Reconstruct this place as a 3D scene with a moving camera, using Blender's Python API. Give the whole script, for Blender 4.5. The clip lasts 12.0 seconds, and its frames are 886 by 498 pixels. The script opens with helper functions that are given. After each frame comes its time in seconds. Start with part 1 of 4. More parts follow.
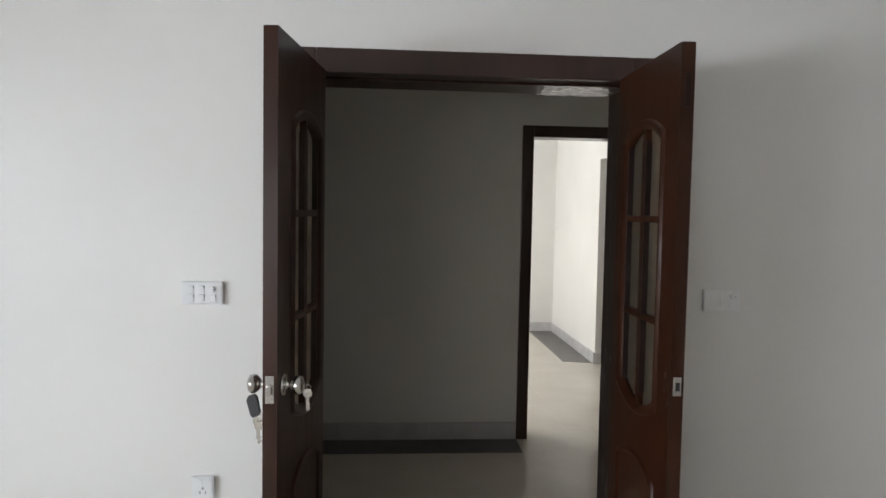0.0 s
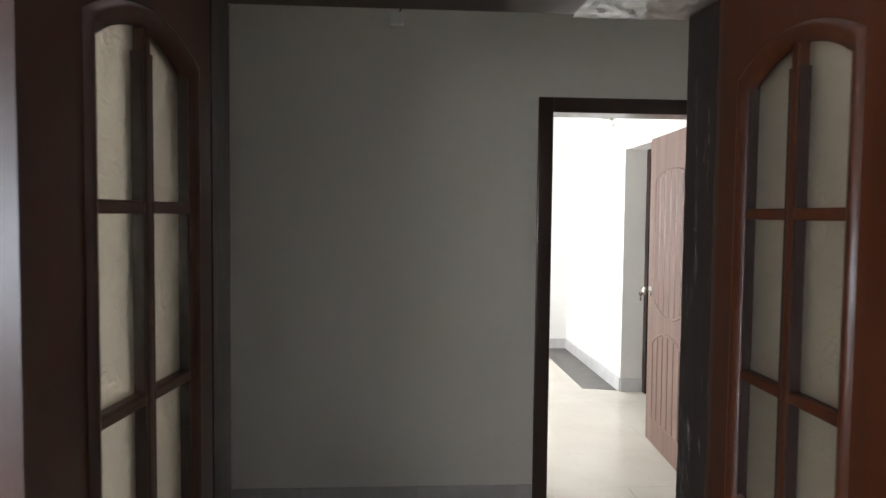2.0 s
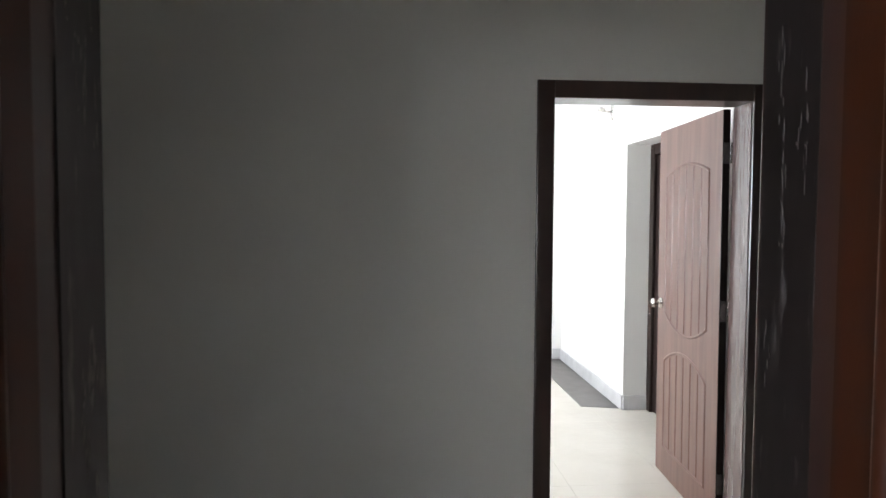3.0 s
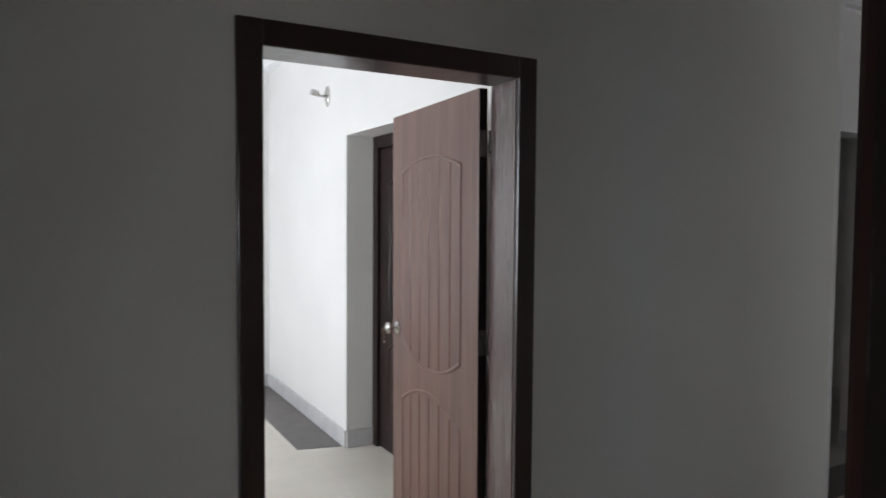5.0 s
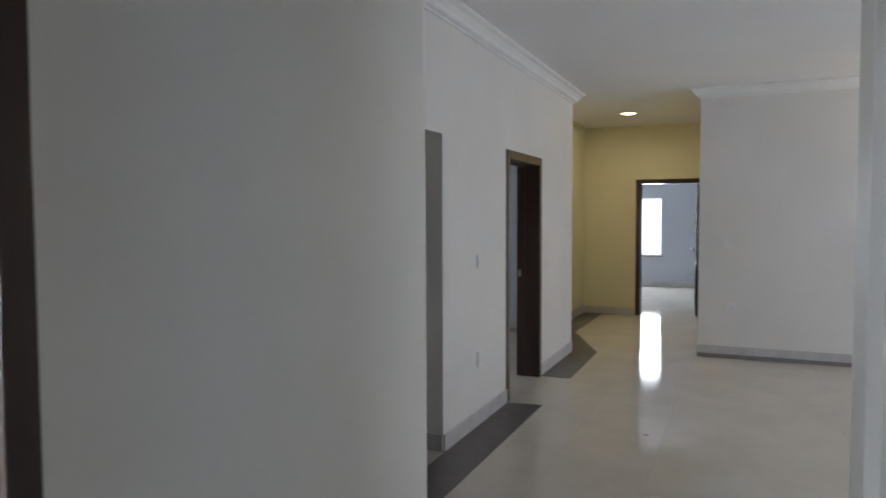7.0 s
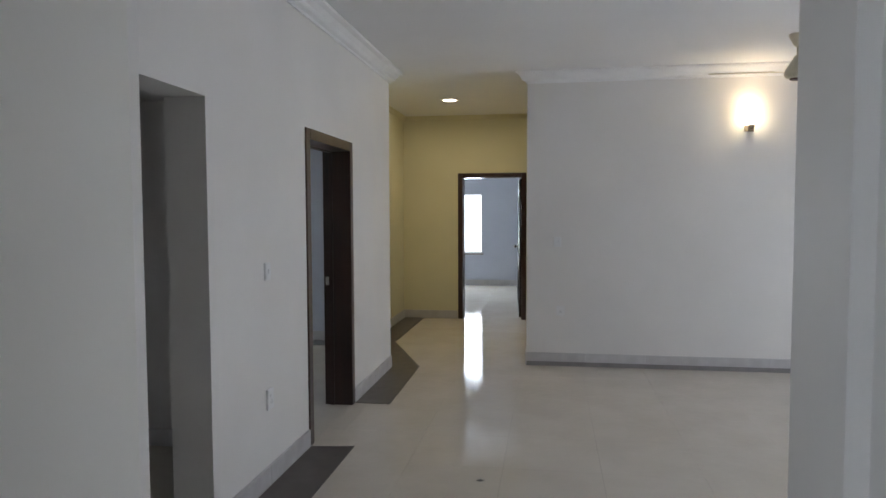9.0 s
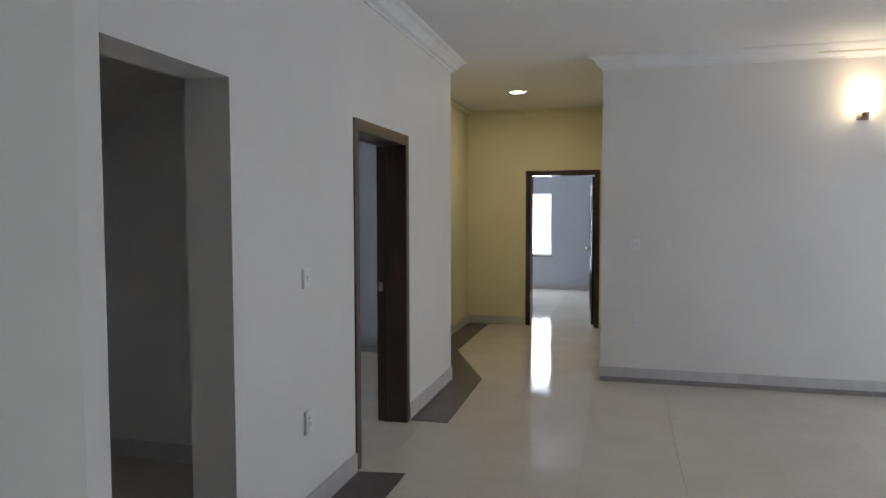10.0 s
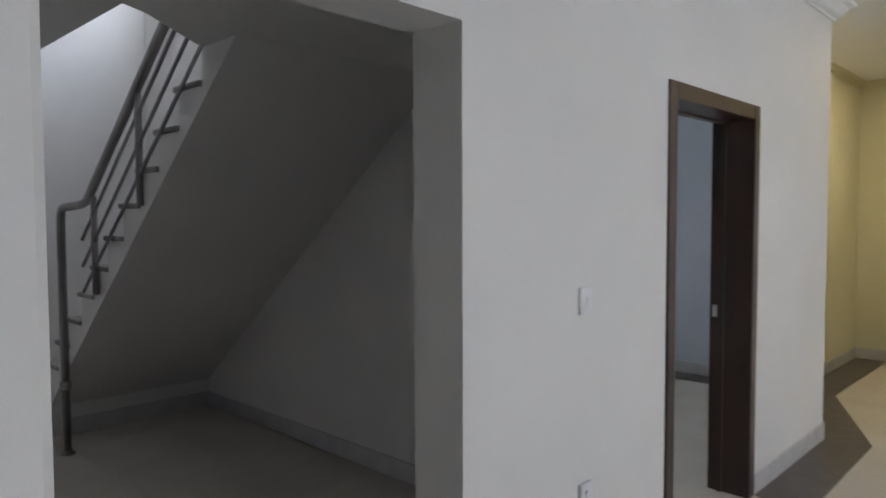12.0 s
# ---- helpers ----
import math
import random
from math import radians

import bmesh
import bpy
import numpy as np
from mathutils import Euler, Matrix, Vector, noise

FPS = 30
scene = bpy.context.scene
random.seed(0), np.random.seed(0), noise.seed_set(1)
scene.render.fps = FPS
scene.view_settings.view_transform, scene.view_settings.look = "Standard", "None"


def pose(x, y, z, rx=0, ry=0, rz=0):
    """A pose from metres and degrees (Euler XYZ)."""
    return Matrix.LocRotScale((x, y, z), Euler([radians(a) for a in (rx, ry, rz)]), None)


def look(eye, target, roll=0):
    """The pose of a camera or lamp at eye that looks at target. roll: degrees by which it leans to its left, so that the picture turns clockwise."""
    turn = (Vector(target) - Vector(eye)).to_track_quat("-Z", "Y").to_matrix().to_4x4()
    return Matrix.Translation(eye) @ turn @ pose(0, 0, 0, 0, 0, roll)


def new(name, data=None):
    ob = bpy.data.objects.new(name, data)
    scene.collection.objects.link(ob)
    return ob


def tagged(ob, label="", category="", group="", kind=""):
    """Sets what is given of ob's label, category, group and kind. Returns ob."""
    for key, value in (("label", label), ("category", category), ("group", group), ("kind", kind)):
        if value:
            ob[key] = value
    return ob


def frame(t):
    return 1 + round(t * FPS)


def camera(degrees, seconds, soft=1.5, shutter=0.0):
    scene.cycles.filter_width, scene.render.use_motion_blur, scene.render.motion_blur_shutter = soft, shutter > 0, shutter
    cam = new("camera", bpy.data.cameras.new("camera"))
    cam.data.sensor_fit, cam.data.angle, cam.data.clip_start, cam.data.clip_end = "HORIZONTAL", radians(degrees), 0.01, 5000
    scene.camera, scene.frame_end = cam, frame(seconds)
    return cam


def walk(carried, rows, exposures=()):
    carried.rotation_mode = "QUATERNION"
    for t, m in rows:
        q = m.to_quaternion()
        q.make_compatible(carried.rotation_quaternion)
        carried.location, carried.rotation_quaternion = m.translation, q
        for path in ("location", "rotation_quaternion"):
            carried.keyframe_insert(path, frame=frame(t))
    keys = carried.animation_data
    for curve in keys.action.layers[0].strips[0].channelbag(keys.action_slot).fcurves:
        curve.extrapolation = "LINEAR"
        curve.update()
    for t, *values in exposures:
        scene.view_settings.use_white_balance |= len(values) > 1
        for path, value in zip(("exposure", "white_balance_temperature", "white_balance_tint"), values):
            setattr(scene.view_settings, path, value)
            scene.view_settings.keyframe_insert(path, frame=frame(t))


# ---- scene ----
cam = camera(66.0, 12.0, soft=1.5, shutter=0.3)
PATH = [
    (0, (-0.845, -4.588, 1.563), (-0.706, -2.596, 1.452), 1.0),
    (0.5, (-0.835, -4.315, 1.567), (-0.702, -2.322, 1.457), 1.1),
    (1, (-0.791, -4.057, 1.549), (-0.664, -2.063, 1.444), 0.9),
    (1.5, (-0.752, -3.794, 1.535), (-0.624, -1.801, 1.438), 0.5),
    (2, (-0.712, -3.506, 1.541), (-0.583, -1.513, 1.44), 0.6),
    (2.5, (-0.698, -3.198, 1.563), (-0.558, -1.206, 1.458), 0.6),
    (2.7, (-0.68, -3.102, 1.558), (-0.539, -1.11, 1.456), 0.4),
    (4.5, (-0.53, -2.228, 1.579), (0.177, -0.359, 1.485), 0.9),
    (5, (-0.443, -2.003, 1.583), (0.536, -0.262, 1.488), 0.42),
    (5.5, (-0.338, -1.83, 1.586), (0.864, -0.235, 1.494), 0.4),
    (6, (-0.204, -1.653, 1.584), (1.223, -0.256, 1.49), 0.5),
    (6.5, (-0.07, -1.442, 1.588), (1.594, -0.335, 1.499), -0.1),
    (7, (0.139, -1.312, 1.595), (1.966, -0.504, 1.497), -0.2),
    (7.7, (0.492, -1.193, 1.592), (2.428, -0.701, 1.489), -0.2),
    (9.3, (1.407, -1.078, 1.58), (3.379, -0.769, 1.471), -0.2),
    (9.5, (1.501, -1.075, 1.576), (3.466, -0.719, 1.47), -0.2),
    (10, (1.786, -1.031, 1.583), (3.717, -0.524, 1.475), -0.1),
    (10.5, (2.054, -0.995, 1.573), (3.934, -0.324, 1.463), -0.1),
    (11, (2.329, -0.992, 1.566), (4.104, -0.077, 1.459), -0.2),
    (11.5, (2.557, -0.962, 1.562), (4.177, 0.207, 1.459), -0.2),
    (12, (2.788, -0.847, 1.558), (4.223, 0.545, 1.464), -0.2),
]
EXPOSURES = [(0.0, -0.13, 7250, 12.5), (0.5, 0.05, 7200, 12.5), (1.0, 0.2, 7150, 12.5), (1.5, 0.42, 7050, 12), (2.0, 0.78, 6950, 11.5), (2.7, 0.88, 6550, 11.5),
             (4.5, 0.15, 6500, 13), (5.0, -0.08, 6475, 13), (5.5, 0.0, 6450, 13), (6.0, 0.26, 6400, 13), (6.5, 0.64, 6350, 13), (7.0, 1.0, 6300, 13), (7.5, 1.18, 6250, 13),
             (9.5, 0.85, 6250, 13), (10.5, 0.95, 6250, 13), (11.0, 1.1, 6250, 13), (11.5, 1.12, 6250, 13), (12.0, 1.32, 6250, 13)]
walk(cam, [(t, look(eye, target, roll)) for t, eye, target, roll in PATH], EXPOSURES)

# ---------------------------------------------------------------- world and large lights
world = bpy.data.worlds.new("sky")
scene.world = world
world.use_nodes = True
sky = world.node_tree.nodes.new("ShaderNodeTexSky")
sky.sky_type = "NISHITA"
sky.sun_disc = False
sky.sun_elevation, sky.sun_rotation = radians(48), radians(200)
world.node_tree.links.new(sky.outputs[0], world.node_tree.nodes["Background"].inputs[0])
world.node_tree.nodes["Background"].inputs[1].default_value = 0.1

DAY = (0.83, 0.92, 1.0)
WARM = (1.0, 0.83, 0.55)


def window_light(name, m, width, height, watts, color=DAY, spread=0):
    data = bpy.data.lights.new(name, "AREA")
    data.shape, data.size, data.size_y = "RECTANGLE", width, height
    data.energy, data.color = watts, color
    ob = new(name, data)
    if spread:
        data.spread = radians(spread)
    ob.matrix_world = m
    return ob


# an area lamp shines along its own -z
window_light("window_light_entry_room", look((-4.16, -4.95, 1.25), (-0.6, -3.1, 0.1)), 2.0, 0.9, 73, (0.70, 0.83, 1.0), 126)
# added fill with no known source, lifts the entry wall and the lobby
window_light("fill_light_entry_back", look((-2.4, -6.46, 1.4), (-0.4, -2.0, 0.6)), 1.1, 0.95, 6, (0.93, 0.95, 1.0), 125)
window_light("window_light_bright_room", look((-2.56, 2.3, 1.55), (1, 2.3, 1.3)), 2.2, 1.3, 95)
window_light("window_light_hall", look((5.7, -6.16, 1.12), (5.7, 0, 1.05)), 2.9, 1.95, 6.6, (0.71, 0.79, 1.0))
window_light("window_light_stairs", look((5.43, 4.4, 3.95), (2.6, 5.0, 2.6)), 1.5, 1.4, 13.5, (0.86, 0.92, 1.0))
window_light("window_light_far_room", look((15.94, 0.95, 1.33), (14.0, 0.95, 1.33)), 1.10, 1.22, 42, DAY)
window_light("window_light_side_room", look((7.6, 4.16, 1.55), (7.6, 1, 1.2)), 1.2, 1.1, 0.26, (0.7, 0.85, 1.0))


def point_light(name, place, watts, color, size):
    data = bpy.data.lights.new(name, "POINT")
    data.energy, data.color, data.shadow_soft_size = watts, color, size
    ob = new(name, data)
    ob.location = place
    return ob


# ---------------------------------------------------------------- materials
def base_material(name, color, rough, metal=0.0):
    m = bpy.data.materials.new(name)
    m.use_nodes = True
    s = m.node_tree.nodes["Principled BSDF"]
    s.inputs["Base Color"].default_value = (*color, 1)
    s.inputs["Roughness"].default_value = rough
    s.inputs["Metallic"].default_value = metal
    return m, m.node_tree.nodes, m.node_tree.links, s


def varied(name, color, other, rough, scale=3.0, detail=60.0, bump=0.1, dist=0.002, stretch=(1, 1, 1), random_piece=0.0,
           rough_var=0.1, metal=0.0, coat=0.0, low=0.35, high=0.65, world_space=False):
    """Two colours mixed by a coarse noise, a fine noise for relief and gloss."""
    m, n, l, s = base_material(name, color, rough, metal)
    co = n.new("ShaderNodeTexCoord")
    mp = n.new("ShaderNodeMapping")
    mp.inputs["Scale"].default_value = stretch
    place = n.new("ShaderNodeNewGeometry").outputs["Position"] if world_space else co.outputs["Object"]
    l.new(place, mp.inputs[0])
    n1 = n.new("ShaderNodeTexNoise")
    n1.inputs["Scale"].default_value, n1.inputs["Detail"].default_value = scale, 6
    n2 = n.new("ShaderNodeTexNoise")
    n2.inputs["Scale"].default_value, n2.inputs["Detail"].default_value = detail, 4
    l.new(mp.outputs[0], n1.inputs[0])
    l.new(mp.outputs[0], n2.inputs[0])
    rp = n.new("ShaderNodeMapRange")
    rp.inputs[1].default_value, rp.inputs[2].default_value = low, high
    l.new(n1.outputs[0], rp.inputs[0])
    mx = n.new("ShaderNodeMix")
    mx.data_type = "RGBA"
    mx.inputs[6].default_value, mx.inputs[7].default_value = (*color, 1), (*other, 1)
    l.new(rp.outputs[0], mx.inputs[0])
    out = mx.outputs[2]
    if random_piece:
        info = n.new("ShaderNodeObjectInfo")
        hs = n.new("ShaderNodeHueSaturation")
        mr = n.new("ShaderNodeMapRange")
        mr.inputs[3].default_value, mr.inputs[4].default_value = 1 - random_piece, 1 + random_piece
        l.new(info.outputs["Random"], mr.inputs[0])
        l.new(mr.outputs[0], hs.inputs["Value"])
        l.new(out, hs.inputs["Color"])
        out = hs.outputs[0]
    l.new(out, s.inputs["Base Color"])
    rr = n.new("ShaderNodeMapRange")
    rr.inputs[3].default_value, rr.inputs[4].default_value = max(rough - rough_var, 0.02), rough + rough_var
    l.new(n1.outputs[0], rr.inputs[0])
    l.new(rr.outputs[0], s.inputs["Roughness"])
    if bump:
        b = n.new("ShaderNodeBump")
        b.inputs["Strength"].default_value, b.inputs["Distance"].default_value = bump, dist
        l.new(n2.outputs[0], b.inputs["Height"])
        l.new(b.outputs[0], s.inputs["Normal"])
    s.inputs["Coat Weight"].default_value = coat
    s.inputs["Coat Roughness"].default_value = 0.12
    return m


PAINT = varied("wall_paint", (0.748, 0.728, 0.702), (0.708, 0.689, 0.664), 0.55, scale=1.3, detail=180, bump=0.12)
# copy of the wall paint, the lobby's warmer light put into its colour
WARM_LIT_PAINT = varied("warm_lit_wall_paint", (0.752, 0.733, 0.682), (0.712, 0.693, 0.643), 0.55, scale=1.3, detail=180, bump=0.12)
CREAM = varied("corridor_paint", (0.71, 0.67, 0.47), (0.68, 0.64, 0.44), 0.55, scale=1.3, detail=180, bump=0.12)
BLUE = varied("pale_blue_paint", (0.51, 0.54, 0.62), (0.48, 0.51, 0.59), 0.55, scale=1.3, detail=180, bump=0.12)
CEIL = varied("ceiling_paint", (0.83, 0.83, 0.835), (0.80, 0.80, 0.805), 0.7, scale=1.0, detail=150, bump=0.1)
PLASTER = varied("cornice_plaster", (0.82, 0.82, 0.82), (0.77, 0.77, 0.77), 0.6, scale=6, detail=90, bump=0.1)
WOOD = varied("mahogany_frame", (0.027, 0.012, 0.0095), (0.042, 0.017, 0.012), 0.32, scale=2.2, detail=40, bump=0.15,
              dist=0.001, stretch=(9, 9, 0.7), coat=0.35)
WORN = varied("worn_mahogany", (0.013, 0.008, 0.007), (0.13, 0.11, 0.10), 0.4, scale=30, detail=40, bump=0.2, dist=0.001,
              stretch=(1, 1, 0.22), low=0.60, high=0.74)
RED_WOOD = varied("polished_mahogany", (0.022, 0.0056, 0.0020), (0.036, 0.0088, 0.0027), 0.38, scale=2.2, detail=40, bump=0.12,
                  dist=0.001, stretch=(9, 9, 0.7), coat=0.03)
RED_WOOD.node_tree.nodes["Principled BSDF"].inputs["Specular IOR Level"].default_value = 0.3
DOOR_BROWN = varied("brown_door_skin", (0.142, 0.068, 0.050), (0.108, 0.052, 0.039), 0.36, scale=3.0, detail=50, bump=0.15,
                    dist=0.001, stretch=(8, 8, 0.6))
# lit copy of the frame wood, lightened where the bright room shines on it
LIT_JAMB = varied("glossy_lit_jamb", (0.105, 0.064, 0.058), (0.082, 0.050, 0.045), 0.27, scale=2.2, detail=40, bump=0.02, dist=0.001,
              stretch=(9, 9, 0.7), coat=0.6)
DARK_DOOR = varied("dark_door_wood", (0.014, 0.009, 0.008), (0.022, 0.012, 0.010), 0.35, scale=2, detail=40, bump=0.1,
                   dist=0.001, stretch=(8, 8, 0.6))
DARK_DOOR.node_tree.nodes["Principled BSDF"].inputs["Specular IOR Level"].default_value = 0.2
TILE = varied("cream_floor_tile", (0.63, 0.585, 0.515), (0.58, 0.535, 0.465), 0.026, scale=2.4, detail=15, bump=0.4, dist=0.004,
              random_piece=0.006, rough_var=0.012, world_space=True)
TILE.node_tree.nodes["Principled BSDF"].inputs["Specular IOR Level"].default_value = 0.16
GROUT = varied("grey_grout", (0.57, 0.535, 0.465), (0.52, 0.49, 0.42), 0.8, scale=10, detail=120)
BORDER = varied("dark_border_tile", (0.105, 0.092, 0.088), (0.092, 0.080, 0.076), 0.38, scale=9, detail=60, bump=0.0, rough_var=0.03)
SKIRT = varied("grey_skirting_tile", (0.56, 0.545, 0.545), (0.49, 0.475, 0.475), 0.3, scale=7, detail=60, bump=0.05, random_piece=0.05)
TOE = varied("grey_toe_strip", (0.25, 0.235, 0.235), (0.21, 0.197, 0.197), 0.35, scale=7, detail=60, bump=0.05)
STAIR_STONE = varied("stair_tread_stone", (0.25, 0.23, 0.205), (0.20, 0.182, 0.16), 0.3, scale=6, detail=70, bump=0.08)
CHROME = varied("brushed_steel", (0.62, 0.60, 0.57), (0.5, 0.48, 0.46), 0.24, scale=8, detail=140, bump=0.04, metal=1.0)
STEEL = varied("rail_steel", (0.31, 0.295, 0.29), (0.28, 0.265, 0.26), 0.34, scale=6, detail=140, bump=0.04, metal=1.0)
DULL_STEEL = varied("dull_hinge_steel", (0.20, 0.19, 0.19), (0.12, 0.115, 0.115), 0.4, scale=12, detail=140, bump=0.04, metal=1.0)
WHITE_PLASTIC = varied("white_plastic", (0.75, 0.75, 0.75), (0.72, 0.72, 0.72), 0.35, scale=20, detail=120, bump=0.03)
GREY_MARK = varied("grey_plastic", (0.22, 0.22, 0.24), (0.16, 0.16, 0.18), 0.4, scale=20, detail=90, bump=0.03)
SCUFF = varied("pale_scuff", (0.19, 0.165, 0.15), (0.10, 0.088, 0.08), 0.6, scale=30, detail=90, bump=0.0)
FILM = varied("pale_film", (0.27, 0.245, 0.225), (0.18, 0.165, 0.15), 0.22, scale=14, detail=60, bump=0.3)
BLACK_PLASTIC = varied("black_plastic", (0.02, 0.02, 0.022), (0.03, 0.03, 0.03), 0.4, scale=20, detail=90, bump=0.05)
BRONZE = varied("aged_bronze", (0.28, 0.225, 0.18), (0.22, 0.175, 0.14), 0.4, scale=20, detail=90, bump=0.05)
FAN_CREAM = varied("cream_enamel", (0.66, 0.60, 0.46), (0.60, 0.55, 0.42), 0.3, scale=8, detail=60, bump=0.03)
BRASS = varied("key_metal", (0.62, 0.56, 0.44), (0.5, 0.46, 0.38), 0.3, scale=20, detail=90, bump=0.03, metal=1.0)


def glow(name, color, strength):
    m = bpy.data.materials.new(name)
    m.use_nodes = True
    n, l = m.node_tree.nodes, m.node_tree.links
    n.clear()
    e, o = n.new("ShaderNodeEmission"), n.new("ShaderNodeOutputMaterial")
    e.inputs[0].default_value, e.inputs[1].default_value = (*color, 1), strength
    l.new(e.outputs[0], o.inputs[0])
    return m


def frosted_glass(name):
    m, n, l, s = base_material(name, (0.43, 0.365, 0.275), 0.34)
    s.inputs["Transmission Weight"].default_value = 0.93
    s.inputs["IOR"].default_value = 1.45
    co, v = n.new("ShaderNodeTexCoord"), n.new("ShaderNodeTexNoise")
    v.inputs["Scale"].default_value, v.inputs["Detail"].default_value, v.inputs["Distortion"].default_value = 28, 5, 1.5
    b = n.new("ShaderNodeBump")
    b.inputs["Strength"].default_value, b.inputs["Distance"].default_value = 0.9, 0.006
    l.new(co.outputs["Object"], v.inputs[0])
    l.new(v.outputs[0], b.inputs["Height"])
    l.new(b.outputs[0], s.inputs["Normal"])
    return m


def clear_glass(name):
    m, n, l, s = base_material(name, (0.95, 0.97, 0.97), 0.02)
    s.inputs["Transmission Weight"].default_value = 1.0
    s.inputs["IOR"].default_value = 1.1
    return m


FROST = frosted_glass("frosted_beige_glass")
CLEAR = clear_glass("window_glass")
SKY_GLOW = glow("bright_sky_backdrop", (0.9, 0.95, 1.0), 3.2)
# glow lowered only to dim the hall; what lies outside there is unseen
HALL_GLOW = glow("dimmer_sky_backdrop", (0.9, 0.95, 1.0), 2.4)
FAR_GLOW = glow("pale_sky_backdrop", (0.9, 0.95, 1.0), 1.7)
LAMP_GLOW = glow("warm_lamp_glass", (1.0, 0.82, 0.5), 14.0)
DOWN_GLOW = glow("downlight_diffuser", (1.0, 0.86, 0.6), 6.0)


# ---------------------------------------------------------------- mesh helpers
def link_mesh(name, bm, material, parent=None, label="", smooth=False):
    bmesh.ops.recalc_face_normals(bm, faces=bm.faces)
    me = bpy.data.meshes.new(name)
    bm.to_mesh(me)
    bm.free()
    if smooth:
        for p in me.polygons:
            p.use_smooth = True
    me.materials.append(material)
    ob = new(name, me)
    if parent:
        ob.parent = parent
    if label:
        ob["label"] = label
    return ob


def part(name, bm, material, parent, label="", smooth=False):
    return link_mesh(name, bm, material, parent, label, smooth)


def setting(name, bm, material, label, category):
    return tagged(link_mesh(name, bm, material), label, category, kind="structure")


def thing(name, m, label, category, group="", kind=""):
    ob = new(name)
    ob.matrix_world = m
    ob.empty_display_size = 0.1
    return tagged(ob, label, category, group, kind)


def add_box(bm, lo, hi, bevel=0.0):
    c = [(a + b) / 2 for a, b in zip(lo, hi)]
    d = [abs(b - a) for a, b in zip(lo, hi)]
    r = bmesh.ops.create_cube(bm, size=1.0, matrix=Matrix.Translation(c) @ Matrix.Diagonal((*d, 1)))
    if bevel:
        es = list({e for v in r["verts"] for e in v.link_edges})
        bmesh.ops.bevel(bm, geom=es, offset=bevel, segments=2, affect="EDGES", profile=0.6)
    return bm


def box(lo, hi, bevel=0.0):
    return add_box(bmesh.new(), lo, hi, bevel)


def boxes(*pairs):
    bm = bmesh.new()
    for lo, hi in pairs:
        add_box(bm, lo, hi)
    return bm


def add_prism(bm, pts, axis, a, b):
    """A polygon of (u, v) points pushed along an axis from a to b. x: (y, z), y: (x, z), z: (x, y)."""
    def place(u, v, w):
        return {"x": (w, u, v), "y": (u, w, v), "z": (u, v, w)}[axis]
    lo = [bm.verts.new(place(u, v, a)) for u, v in pts]
    hi = [bm.verts.new(place(u, v, b)) for u, v in pts]
    bm.faces.new(lo)
    bm.faces.new(hi)
    for i in range(len(pts)):
        j = (i + 1) % len(pts)
        bm.faces.new((lo[i], lo[j], hi[j], hi[i]))
    return bm


def prism(pts, axis, a, b):
    return add_prism(bmesh.new(), pts, axis, a, b)


def add_lathe(bm, profile, m=Matrix(), n=20):
    """A profile of (radius, height) points turned round the z axis of m."""
    rings = []
    for r, h in profile:
        rings.append([bm.verts.new(m @ Vector((r * math.cos(2 * math.pi * i / n), r * math.sin(2 * math.pi * i / n), h))) for i in range(n)])
    for a, b in zip(rings, rings[1:]):
        for i in range(n):
            j = (i + 1) % n
            bm.faces.new((a[i], a[j], b[j], b[i]))
    bm.faces.new(rings[0])
    bm.faces.new(rings[-1])
    return bm


def lathe(profile, m=Matrix(), n=20):
    return add_lathe(bmesh.new(), profile, m, n)


def add_tube(bm, pts, r, n=10):
    """A round bar along a line of points."""
    pts = [Vector(p) for p in pts]
    rings = []
    for i, p in enumerate(pts):
        way = (pts[min(i + 1, len(pts) - 1)] - pts[max(i - 1, 0)]).normalized()
        side = way.orthogonal().normalized() if i == 0 else (side - way * side.dot(way)).normalized()
        up = way.cross(side)
        rings.append([bm.verts.new(p + r * (side * math.cos(2 * math.pi * k / n) + up * math.sin(2 * math.pi * k / n))) for k in range(n)])
    for a, b in zip(rings, rings[1:]):
        for k in range(n):
            j = (k + 1) % n
            bm.faces.new((a[k], a[j], b[j], b[k]))
    bm.faces.new(rings[0])
    bm.faces.new(rings[-1])
    return bm


def tube(pts, r, n=10):
    return add_tube(bmesh.new(), pts, r, n)


# ---------------------------------------------------------------- floor plan
CEIL_Z = 2.99        # hall, corridor and lobby
A_IN, A_OUT = -2.02, -1.735   # wall between the entry room and the lobby
STAIR_Y = 0.525       # hall face of the wall with the stair opening
FAR_X = 8.30         # wall at the end of the hall
COR_X = 11.253        # end wall of the corridor


def pierced(name, axis, a, b, lo, hi, top, holes, material, label, base=0.0):
    """A wall that runs along an axis from lo to hi, a to b thick, with holes (from, to, sill, head)."""
    bm = bmesh.new()

    def piece(u0, u1, z0, z1):
        if u1 - u0 > 1e-4 and z1 - z0 > 1e-4:
            add_box(bm, *(((u0, a, z0), (u1, b, z1)) if axis == "x" else ((a, u0, z0), (b, u1, z1))))
    u = lo
    for h0, h1, s, t in sorted(holes):
        piece(u, h0, base, top)
        piece(h0, h1, base, s)
        piece(h0, h1, t, top)
        u = h1
    piece(u, hi, base, top)
    return setting(name, bm, material, label, "wall")


